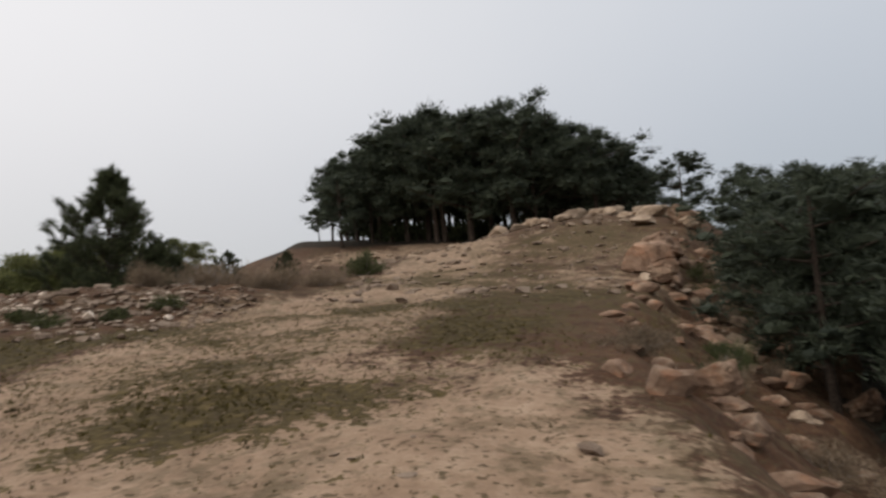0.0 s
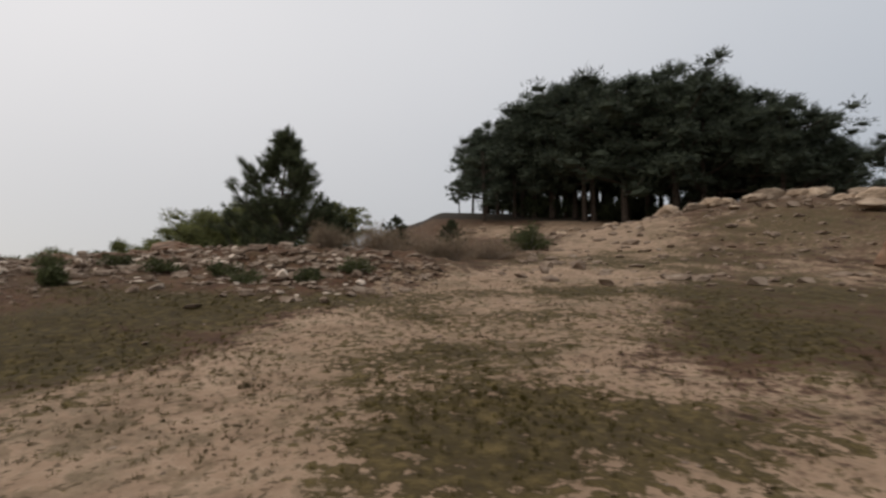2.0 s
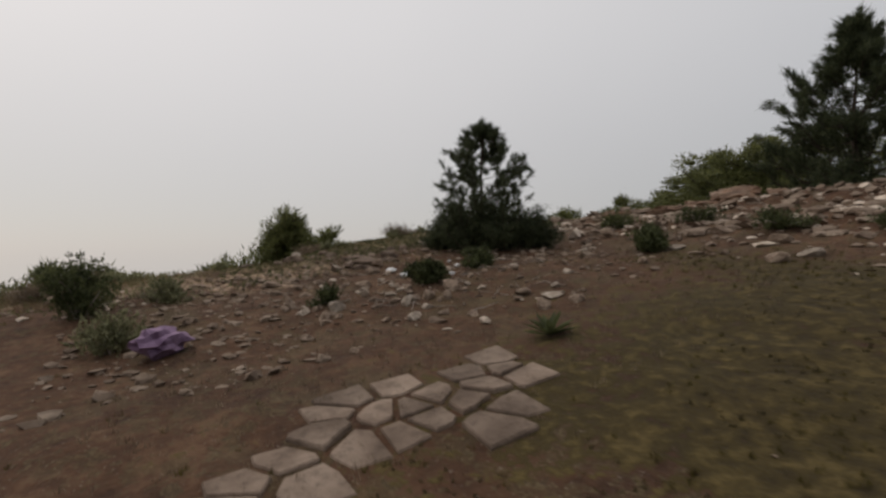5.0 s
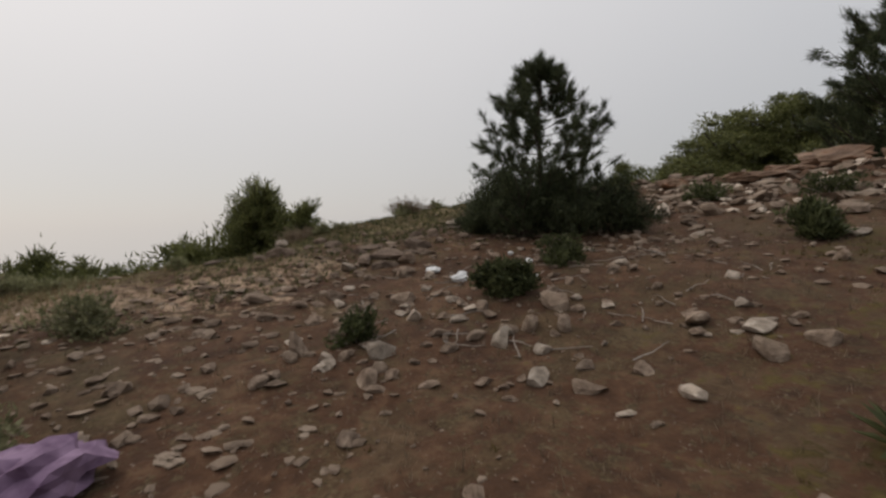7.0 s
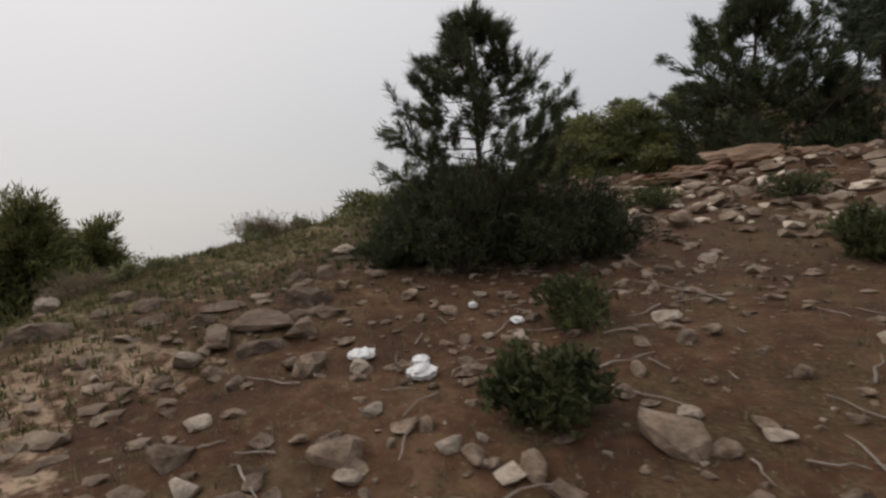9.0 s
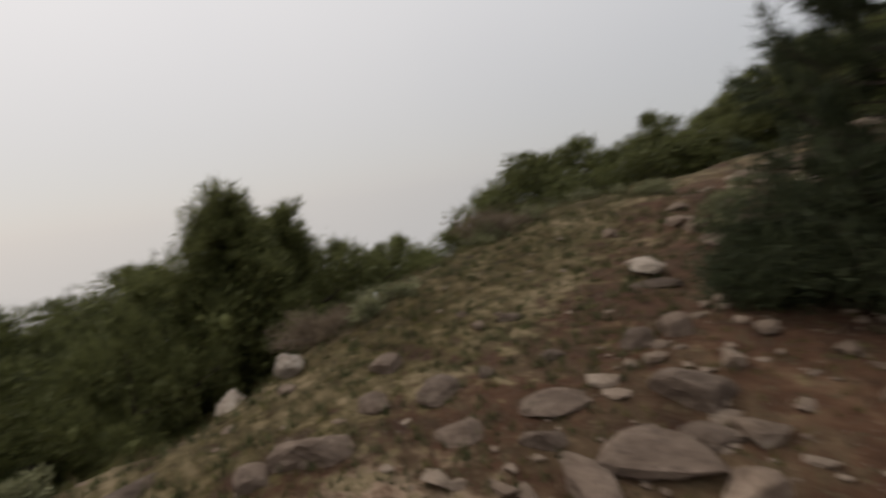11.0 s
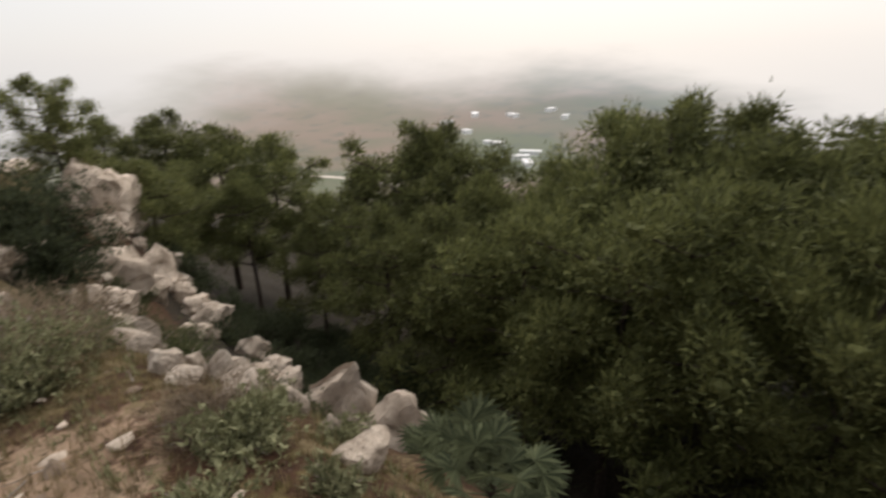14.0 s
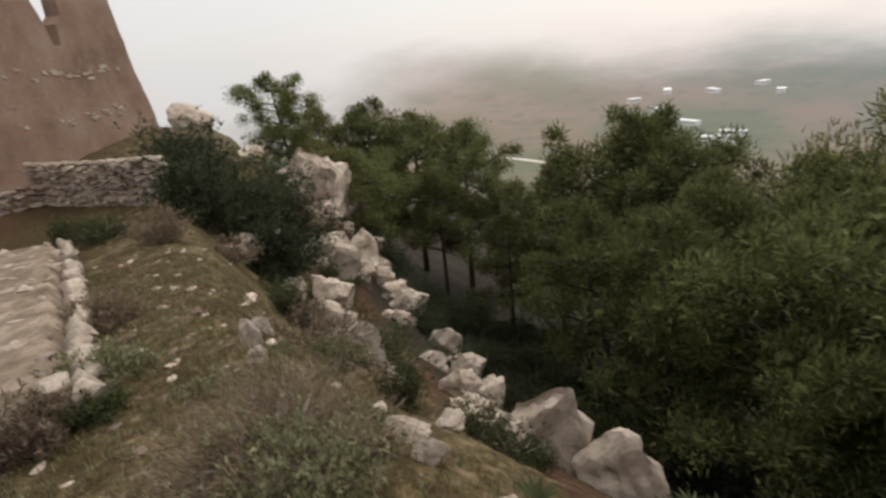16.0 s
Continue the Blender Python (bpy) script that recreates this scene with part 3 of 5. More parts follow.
# rocks along the broken east edge: x, y, width, height
for k, (x, y, w, h) in enumerate(((9.9, 16.6, 2.0, 0.9), (11.1, 15.5, 1.5, 1.9), (7.8, 18.8, 2.4, 1.2), (13.5, 27.8, 2.6, 1.3), (4.2, 8.3, 0.9, 0.6), (8.5, 17.4, 1.2, 0.5), (9.7, 12.6, 1.0, 0.7), (4.6, 7.0, 0.5, 0.25),
                                  (7.1, 16.8, 1.2, 0.35), (8.9, 21.3, 2.2, 1.0), (2.9, 5.3, 0.3, 0.14), (6.4, 12.2, 0.9, 0.5), (5.4, 10.1, 0.7, 0.4))):
    rock("boulder", RUSTY[k % 5], x, y, w, w * rr.uniform(0.7, 1.0), h * 1.3, rr.uniform(0, 360), "rusty orange-brown boulder at the broken east edge", "boulders of the east edge", 0.3, rr.uniform(-12, 12))
for k in range(130):
    y = rr.uniform(1.5, 24)
    x = float(east_edge(y)) + rr.uniform(0.0, 2.8 + 0.1 * y)
    s = rr.uniform(0.12, 0.42) * (1 + 0.05 * y)
    rock("broken_stone", EDGE_STONES[k % 5], x, y, s * 1.3, s, s * rr.uniform(0.5, 0.9), rr.uniform(0, 360), "broken stone of the rocky east edge", "stones of the east edge", 0.4)
# pale rock terraces below the grove
for k in range(46):
    u = rr.uniform(0, 1)
    x, y = 1.5 + 14 * u + rr.normal(0, 1.2), 40 - 9 * u + rr.normal(0, 2.2)
    s = rr.uniform(0.5, 1.7)
    rock("boulder", TERRACE[k % 7], x, y, s * 1.5, s, s * 0.6, rr.uniform(0, 360), "pale yellowish limestone block on the slope below the grove", "limestone blocks below the grove", 0.25)
for k in range(30):
    x, y = rr.uniform(-11, 3), rr.uniform(38, 50)
    q = rr.uniform(0.3, 0.9)
    rock("boulder", TERRACE[k % 7], x, y, q * 1.6, q, q * 0.55, rr.uniform(0, 360), "pale yellowish limestone block on the slope below the grove", "limestone blocks below the grove", 0.3)
# orange ledges on the bank
for k, (x, y, w, h) in enumerate(((-14.2, 14.3, 1.9, 0.42), (-13.35, 14.5, 1.2, 0.46), (-15.0, 14.1, 1.3, 0.34), (-12.6, 14.7, 0.9, 0.3), (-16.2, 13.5, 0.9, 0.25), (-14.4, 13.8, 1.7, 0.25), (-13.7, 14.9, 1.6, 0.5))):
    rock("rock_ledge", RUSTY[k % 5], x, y, w, w * 0.6, h, -20 + 15 * k % 40, "layered orange rock ledge on top of the rubble bank", "rock ledges", 0.22, rr.uniform(-8, 8))
# flat stones bedded in the ridge: x, y, width, depth, height
for k, (x, y, w, d, h) in enumerate(((-16.55, 5.35, 0.36, 0.3, 0.13), (-16.5, 6.1, 0.33, 0.25, 0.09), (-16.4, 6.35, 0.11, 0.1, 0.06), (-15.95, 6.4, 0.3, 0.36, 0.1), (-15.42, 6.42, 0.52, 0.36, 0.16), (-15.45, 6.9, 0.44, 0.3, 0.16),
                                     (-15.5, 6.1, 0.46, 0.3, 0.1), (-15.9, 7.1, 0.23, 0.17, 0.14), (-17.02, 6.08, 0.24, 0.2, 0.12), (-16.72, 5.8, 0.24, 0.2, 0.09), (-16.1, 5.95, 0.26, 0.22, 0.08), (-16.65, 5.1, 0.24, 0.2, 0.08),
                                     (-15.78, 6.14, 0.19, 0.15, 0.08), (-15.28, 6.64, 0.3, 0.2, 0.1), (-15.82, 7.32, 0.22, 0.18, 0.16), (-16.35, 8.0, 0.36, 0.2, 0.08), (-16.6, 9.3, 0.46, 0.24, 0.1), (-16.0, 8.6, 0.3, 0.2, 0.1),
                                     (-15.1, 6.2, 0.3, 0.26, 0.1), (-16.25, 6.75, 0.16, 0.12, 0.06), (-16.9, 7.0, 0.2, 0.15, 0.05), (-17.15, 4.6, 0.36, 0.26, 0.1))):
    rock("flat_stone", SLABS[k % 6], x, y, w * 1.1, d * 1.1, h * 1.5, rr.uniform(0, 360), "flat tan stone bedded in the ridge soil", "flat stones on the ridge", 0.42, rr.uniform(-6, 6))
# larger loose stones of the rubble slope: x, y, width, height
for k, (x, y, w, h) in enumerate(((-11.78, 5.6, 0.19, 0.14), (-12.6, 6.6, 0.3, 0.13), (-12.4, 6.1, 0.21, 0.13), (-12.34, 5.75, 0.2, 0.14), (-13.18, 4.5, 0.17, 0.22), (-12.48, 4.74, 0.23, 0.14), (-12.82, 5.0, 0.22, 0.2), (-11.0, 6.86, 0.25, 0.11),
                                  (-10.84, 7.17, 0.19, 0.09), (-13.3, 5.57, 0.18, 0.12), (-11.48, 5.74, 0.28, 0.08), (-12.25, 6.28, 0.19, 0.16), (-11.25, 7.2, 0.3, 0.1), (-11.6, 7.0, 0.3, 0.08), (-13.78, 5.72, 0.24, 0.11), (-12.95, 4.64, 0.16, 0.09),
                                  (-15.04, 6.5, 0.3, 0.14), (-13.87, 5.27, 0.2, 0.1), (-13.4, 6.03, 0.16, 0.09), (-13.35, 4.88, 0.19, 0.1), (-14.6, 6.2, 0.28, 0.14), (-15.3, 5.8, 0.3, 0.12), (-14.4, 5.3, 0.26, 0.12), (-14.9, 4.6, 0.32, 0.12), (-13.0, 7.9, 0.3, 0.1))):
    rock("stone", (STONES if k % 3 else PALE_STONES)[k % 6], x, y, w * 1.15, w * rr.uniform(0.75, 0.95), h * 1.4, rr.uniform(0, 360), "angular tan stone lying on the red-brown soil", "loose stones", 0.28, rr.uniform(-12, 12))
# pale rocks on the crest and down the south slope
for k, (x, y, w, h) in enumerate(eastward((-18.94, -0.25, 0.36, 0.2), (-18.87, 0.91, 0.34, 0.24), (-19.07, 0.8, 0.2, 0.18), (-19.09, 1.24, 0.22, 0.3), (-19.01, 1.6, 0.24, 0.3), (-18.95, 0.09, 0.3, 0.18), (-19.4, 1.44, 0.24, 0.16), (-19.3, 1.9, 0.16, 0.22),
                                  (-19.4, 1.1, 0.2, 0.12), (-18.94, 1.85, 0.42, 0.24), (-19.2, 2.4, 0.22, 0.2), (-19.1, 2.85, 0.4, 0.25), (-18.85, 1.2, 0.3, 0.14), (-18.7, 5.7, 0.3, 0.16), (-18.9, 5.3, 0.26, 0.16), (-20.1, 5.6, 0.32, 0.2), (-20.0, 4.6, 0.3, 0.2), (-19.75, 7.05, 0.3, 0.07))):
    rock("crest_rock", BOULDERS[k % 7], x, y, w, w * rr.uniform(0.6, 0.9), h * 1.3, rr.uniform(0, 360), "pale weathered limestone rock on the crest", "rocks along the crest", 0.25)
def crag(seed, taper, lean, cuts=16):
    """A weathered limestone crag: a broken stone drawn in towards a leaning, ridged top."""
    v, f = rock_shape(seed, 4, cuts, 0.30, 1.0, (0.42, 0.8))
    h = v[:, 2] / v[:, 2].max()
    seam = 0.035 * np.sin(17 * h + 6 * v[:, 0]) * np.sin(9 * v[:, 1] + 3 * v[:, 0])
    v[:, 0] = v[:, 0] * (1 - taper * h ** 1.2) + lean * h + seam
    v[:, 1] = v[:, 1] * (1 - 0.7 * taper * h) + seam
    return mesh_np("crag", v, f, LIMESTONE)


CRAGS = [crag(240 + k, 0.10 + 0.05 * k, 0.07 * (k - 2), 22) for k in range(6)]
rock("boulder", crag(251, 0.52, -0.06), -23.6, -5.35, 2.8, 1.8, 3.05, -45, "tall pointed pale limestone boulder on the slope", "large boulders", 0.22)
rock("boulder", crag(254, 0.34, 0.05), -24.5, -3.5, 2.8, 1.7, 3.3, -40, "long leaning pale limestone boulder on the slope", "large boulders", 0.25, 8)
rock("boulder", crag(253, 0.4, 0.1), -24.1, -1.9, 1.2, 0.9, 1.0, 20, "pale limestone boulder on the slope", "large boulders", 0.25)
rock("boulder", BOULDERS[2], -20.0, 7.2, 0.7, 0.55, 0.9, 10, "pale limestone boulder showing over the crest", "large boulders", 0.3)
# the limestone outcrop running down the south slope: x, y, width, height
OUT = ((-24.9, -25.0, 3.4, 3.5), (-23.7, -24.6, 2.6, 2.8), (-23.0, -19.0, 2.8, 2.6), (-23.6, -20.2, 1.6, 2.2), (-26.0, -22.7, 2.0, 2.3), (-19.5, -14.3, 1.4, 1.6), (-18.7, -14.0, 1.1, 1.1), (-20.5, -11.4, 1.5, 1.4), (-20.1, -9.4, 1.3, 1.2), (-19.9, -7.3, 1.0, 1.2), (-26.2, -21.5, 1.5, 1.5),
       (-26.0, -19.6, 1.4, 1.4), (-25.9, -18.4, 1.9, 1.7), (-24.8, -16.4, 0.9, 0.8), (-27.0, -16.2, 1.7, 1.9), (-26.6, -14.4, 1.3, 1.2), (-23.0, -8.2, 1.2, 1.3), (-23.7, -8.0, 1.1, 1.3), (-25.4, -12.2, 1.3, 1.4), (-19.95, -5.6, 0.45, 0.6), (-17.45, -3.0, 0.24, 0.42),
       (-17.6, -3.6, 0.26, 0.3), (-17.4, -2.4, 0.2, 0.22), (-20.3, -4.0, 0.6, 0.3), (-21.4, -4.6, 0.7, 0.5), (-22.2, -6.6, 0.9, 0.6))
for k, (x, y, w, h) in enumerate(OUT):
    rock("boulder", CRAGS[(k * 5) % 6], x, y, w * 1.35, w * rr.uniform(0.85, 1.1), h * 1.2, rr.uniform(-40, 40) + 180 * (k % 2), "pale craggy limestone rock of the outcrop", "limestone outcrop", 0.25, rr.uniform(-10, 10))
    for j in range(3 if w > 0.7 else 0):
        q = w * rr.uniform(0.4, 0.75)
        rock("boulder", CRAGS[(k + 2 * j + 1) % 6], x + rr.normal(0, 0.5 * w), y + rr.normal(0, 0.5 * w), q * 1.4, q, q * 1.0, rr.uniform(0, 360), "pale craggy limestone rock of the outcrop", "limestone outcrop", 0.42, rr.uniform(-20, 20))
for k, (x, y, w, h) in enumerate(eastward((-21.6, -40.5, 3.4, 2.6), (-24.6, -39.6, 4.4, 1.7), (-27.2, -39.0, 3.2, 1.5))):
    rock("boulder", BOULDERS[k], x, y, w, w * 0.7, h, 30 * k, "grey rocky knoll beyond the ruined wall", "rocky knoll", 0.2)


# ---- loose rubble ----
def rubble_site(r):
    """A place where loose stones lie, and how large they are there."""
    pick = r.uniform()
    if pick < 0.45:
        return r.uniform(-17.5, -5.0), r.normal(12.6, 1.5), r.gamma(2.2, 0.058)
    if pick < 0.85:
        return r.uniform(-16.0, -11.0), r.uniform(2.0, 9.5), min(r.gamma(1.7, 0.038), 0.14)
    if pick < 0.93:
        return r.uniform(-17.9, -14.8), r.uniform(-9, 9), r.gamma(2.0, 0.028)
    return r.uniform(-8, 1.5), r.uniform(2, 16), r.gamma(2.0, 0.025)


sites = []
while len(sites) < 3900:
    x, y, s = rubble_site(rr)
    if abs(x + 9.6) < 0.8 and abs(y - 4.6) < 1.5 or x > -12.4 and 4.5 < y < 10.5 and rr.uniform() < 0.55:
        continue
    sites.append((x, y, min(max(s, 0.03), 0.34)))
near_first = sorted(sites, key=lambda q: math.hypot(q[0] + 12.8, q[1] - 6.5) - 14 * q[2])
for k, (x, y, s) in enumerate(near_first[:280]):
    pale = k % 5 == 0
    rock("stone", (PALE_STONES if pale else STONES)[k % 6], x, y, s * 1.25, s, s * rr.uniform(0.4, 0.85), rr.uniform(0, 360),
         "pale loose stone lying on the soil" if pale else "brown angular loose stone lying on the soil", "loose stones", 0.25, rr.uniform(-15, 15))


def stone_field(name, places, material, label):
    """Small stones past counting, as one mesh."""
    shapes = [rock_shape(300 + k, 1, 6, 0.15) for k in range(6)]
    vs, fs, o = [], [], 0
    for k, (x, y, s) in enumerate(places):
        v, f = shapes[k % 6]
        a = rr.uniform(0, 6.28)
        c, n = np.cos(a), np.sin(a)
        w = v * (s * 1.3, s, s * rr.uniform(0.35, 0.75))
        w = np.stack([c * w[:, 0] - n * w[:, 1] + x, n * w[:, 0] + c * w[:, 1] + y, w[:, 2] + hz(x, y) - 0.15 * s], 1)
        vs.append(w)
        fs.append(f + o)
        o += len(v)
    return tagged(new(name, mesh_np(name, np.concatenate(vs), np.concatenate(fs), material)), label, "rubble", kind="stuff")


stone_field("rubble", near_first[280:] + [(rr.uniform(-4, 12), rr.uniform(14, 36), rr.gamma(2, 0.085) + 0.03) for _ in range(600)], RUBBLE, "brown loose rubble strewn over the bank and slope")
stone_field("pale_rubble", [(rr.uniform(-18.1, -14.6), rr.uniform(-10, 3), rr.gamma(2, 0.03) + 0.02) for _ in range(170)]
            + [(rr.uniform(-17, -6), rr.normal(12.5, 1.2), rr.gamma(2, 0.05) + 0.02) for _ in range(350)], LIMESTONE, "small pale stones strewn in the turf")


# ---- crazy paving ----
def clip(poly, p, n):
    out = []
    for a, b in zip(poly, poly[1:] + poly[:1]):
        da, db = (a - p) @ n, (b - p) @ n
        if da <= 0:
            out.append(a)
        if da * db < 0:
            out.append(a + (b - a) * da / (da - db))
    return out


rp = np.random.RandomState(8)
cells = [np.array([-10.12 + 0.29 * i + 0.06 * (7 - j) + rp.uniform(-0.11, 0.11), 3.35 + 0.29 * j + rp.uniform(-0.11, 0.11)]) for j in range(8) for i in range(4)]
cells = [q for k, q in enumerate(cells) if k not in (0, 3, 4, 7, 11, 15, 19, 20, 24, 31)]
pavement = tagged(new("pavement"), "patch of irregular tan crazy paving let into the soil", "paving", kind="structure")
for k, q in enumerate(cells):
    poly = [q + np.array(c) * 0.21 for c in ((-1, -1), (1, -1), (1, 1), (-1, 1))]
    for o in cells:
        if o is not q:
            d = o - q
            poly = clip(poly, q + 0.5 * d, d / np.linalg.norm(d))
    mid_p = sum(poly) / len(poly)
    poly = [mid_p + (p - mid_p) * (1 - 0.022 / max(np.linalg.norm(p - mid_p), 0.05)) * rp.uniform(0.84, 1.0) for p in poly]
    n = len(poly)
    top = 0.022 + rp.uniform(-0.006, 0.012)
    inner = [mid_p + (p - mid_p) * 0.95 for p in poly]
    verts = [(p[0], p[1], hz(*p) - 0.04) for p in poly] + [(p[0], p[1], hz(*p) + top - 0.012) for p in poly] + [(p[0], p[1], hz(*p) + top) for p in inner]
    bm = bmesh.new()
    bv = [bm.verts.new(v) for v in verts]
    for s in range(n):
        e = (s + 1) % n
        bm.faces.new((bv[s], bv[e], bv[n + e], bv[n + s]))
        bm.faces.new((bv[n + s], bv[n + e], bv[2 * n + e], bv[2 * n + s]))
    bm.faces.new(bv[2 * n:])
    part("paving_stone", from_bm("paving_stone", bm, PAVING), pavement)


# ---- young pines on the slope ----
FULL = ((0.0, 0.25, 0.45, 0.6, 0.75, 0.88, 1.0), (0.34, 0.40, 0.39, 0.34, 0.225, 0.10, 0.02))
CONE = ((0.0, 0.12, 0.35, 0.6, 0.78, 0.88, 1.0), (0.42, 0.46, 0.40, 0.29, 0.13, 0.06, 0.02))


def young_pine(seed, height, outline, limbs):
    """A young pine: upswept branches that fork into shoots, each shoot a brush of needles, with gaps between."""
    r = np.random.RandomState(seed)
    ts = np.linspace(0, 1, 8)
    sway = np.cumsum(r.normal(0, 0.010, (8, 2)), 0) * height
    sway -= sway[0]
    axis = np.stack([sway[:, 0], sway[:, 1], ts * height], 1)
    wood = [tube(axis, 0.017 * height * (1 - 0.9 * ts) + 0.004, 7)]
    C, O = [], []
    for k in range(limbs):
        u = 0.08 + 0.90 * (k + r.uniform(0, 1)) / limbs
        base = np.array([np.interp(u, ts, axis[:, 0]), np.interp(u, ts, axis[:, 1]), u * height])
        reach = height * np.interp(u, *outline) * r.uniform(0.55, 1.12)
        a = k * 2.399 + r.uniform(-0.6, 0.6)
        out = np.array([np.cos(a), np.sin(a), 0.0])
        m1 = base + out * 0.55 * reach + (0, 0, reach * r.uniform(0.02, 0.16))
        tip = base + out * reach + (0, 0, reach * r.uniform(0.3, 0.7))
        wood.append(tube([base, m1, tip], [0.006 * height * (1.15 - u), 0.004 * height * (1.15 - u), 0.0012 * height], 5))
        for j in range(8):
            s = 0.32 + 0.68 * (j + r.uniform(0, 1)) / 8
            p = (1 - s) ** 2 * base + 2 * s * (1 - s) * m1 + s * s * tip
            d = 0.55 * out + (0, 0, 0.75) + r.normal(0, 0.45, 3)
            d /= np.linalg.norm(d)
            shoot = 0.075 * height * r.uniform(0.6, 1.3)
            wood.append(tube([p, p + d * shoot], [0.0016 * height, 0.0008 * height], 4))
            for w in (0.35, 0.6, 0.8, 1.0):
                C.append(p + d * shoot * w)
                O.append(d * 1.6)
    C.append(np.array([axis[-1, 0], axis[-1, 1], height]))
    O.append(np.array([0, 0, 1.6]))
    c, o = np.repeat(np.array(C), 17, 0), np.repeat(np.array(O), 17, 0)
    c = c + r.normal(0, 0.008 * height, c.shape)
    d = o + 0.62 * r.normal(size=c.shape)
    d /= np.linalg.norm(d, axis=1, keepdims=True)
    side = np.cross(d, r.normal(size=c.shape))
    side /= np.linalg.norm(side, axis=1, keepdims=True) + 1e-9
    ln = min(0.046 * height, 0.24) * r.uniform(0.7, 1.25, (len(c), 1))
    v = np.stack([c - side * 0.0021 * height, c + side * 0.0021 * height, c + d * ln], 1).reshape(-1, 3)
    return joined(wood), (v, np.arange(len(v)).reshape(-1, 3))


def shrub(name, seed, radius, height, leaf, width, count, material, label, x, y, wood=DEADWOOD, stems=14, category="shrub", group="", z=None):
    """A shrub: forked stems from the base with leaves crowded on an uneven dome."""
    r = np.random.RandomState(seed)
    root = new(name)
    pieces, C, O = [], [], []
    for k in range(stems):
        a, w = r.uniform(0, 2 * np.pi), r.uniform(0.1, 1.0) ** 0.6
        tip = np.array([radius * w * np.cos(a), radius * w * np.sin(a), height * (1.05 - 0.75 * w * w) * r.uniform(0.75, 1.1)])
        midp = tip * (0.45, 0.45, 0.55) + r.normal(0, 0.05 * radius, 3)
        pieces.append(tube([(0, 0, -0.05), midp, tip], [0.02 * radius + 0.003, 0.012 * radius + 0.002, 0.002], 5))
        n = max(2, count // stems)
        s = r.uniform(0.25, 1.05, n)[:, None]
        at = (1 - s) ** 2 * np.zeros(3) + 2 * s * (1 - s) * midp + s * s * tip + r.normal(0, 0.16 * radius, (n, 3)) * (1, 1, 0.8)
        at[:, 2] = np.maximum(at[:, 2], 0.02)
        o = at + (0, 0, 0.25 * height)
        C.append(at)
        O.append(o / (np.linalg.norm(o, axis=1, keepdims=True) + 1e-9))
    v, f = joined(pieces)
    part("stem", mesh_np("stem", v, f, wood), root)
    v, f = blades(r, np.concatenate(C), np.concatenate(O), 6, leaf, width, 0.8, 0.25)
    part("foliage", mesh_np("foliage", v, f, material), root)
    root.matrix_basis = Matrix.Translation((x, y, hz(x, y) - 0.03 if z is None else z))
    return tagged(root, label, category, group)


def young(name, seed, height, x, y, label, needle=NEEDLE_YOUNG, turn=0, outline=FULL, limbs=58):
    wood, crown = young_pine(seed, height, outline, limbs)
    root = new(name)
    part("trunk", mesh_np("trunk", *wood, BARK, True), root)
    part("crown", mesh_np("crown", *crown, needle), root)
    place(root, upright(x, y, 1.0, turn, 0.05))
    return tagged(root, label, "tree")


PINE_C = (-14.92, 8.68)
young("young_pine", 3, 2.36, *PINE_C, "young dark green pine standing on the stony slope")
for k, (dx, dy, rad, hh) in enumerate(((-0.5, -0.35, 0.62, 0.95), (0.05, -0.45, 0.75, 1.05), (0.55, 0.05, 0.62, 0.95), (0.95, 0.45, 0.45, 0.75), (-0.2, 0.4, 0.7, 0.95), (-0.75, -0.6, 0.38, 0.6))):
    shrub("juniper_bush", 60 + k, rad, hh, 0.075, 0.006, 1500, NEEDLE_YOUNG, "dense dark green bush round the foot of the young pine", PINE_C[0] + dx, PINE_C[1] + dy, BARK, 22, "bush", "bushes at the young pine")
young("pine_tree", 9, 6.7, -14.3, 22.6, "bushy dark pine with a thin leading shoot behind the bank", outline=CONE, limbs=84)
young("pine_tree", 15, 3.0, -12.5, 22.9, "smaller bushy pine beside a taller one behind the bank", outline=CONE)
for k, (dx, dy, rad, hh) in enumerate(((-1.3, -0.2, 1.5, 2.2), (0.2, -0.5, 1.6, 2.5), (1.5, -0.1, 1.3, 1.9))):
    shrub("pine_scrub", 80 + k, rad, hh, 0.2, 0.016, 1500, NEEDLE_YOUNG, "dense dark pine scrub behind the bank", -14.2 + dx, 22.3 + dy, BARK, 22, "bush", "pine scrub")
# two spired pines standing up out of the wood below the ridge
SPIRE = ((0.0, 0.5, 0.68, 0.8, 0.88, 0.94, 1.0), (0.24, 0.24, 0.21, 0.145, 0.075, 0.05, 0.012))
for k, (b, e, d, n) in enumerate(((75.2, -0.8, 15, 120), (68.0, -2.6, 16.8, 70))):
    x, y = WATCH[0] - d * math.sin(radians(b)), WATCH[1] + d * math.cos(radians(b))
    young("valley_pine", 24 + k, WATCH[2] + d * math.tan(radians(e)) - hz(x, y), x, y, "spired dark green pine rising from the wood", NEEDLE, 40 * k, tuple((SPIRE[0], tuple((0.66, 0.22)[k] * v for v in SPIRE[1]))), n)
# treeline beyond the bank
for k, (x, y, top) in enumerate(((-24.3, 25.6, 5.0), (-22.2, 27, 6.7), (-19.7, 28, 7.2), (-17.8, 28.6, 7.4), (-26, 24.5, 4.2), (-15.6, 31, 7.6), (-23, 30, 6.4), (-20.8, 26.5, 5.8))):
    grow(STAND, k, x, y, max(3.0, top - hz(x, y)), rt.uniform(0, 360), "pines beyond the bank", 1.3)

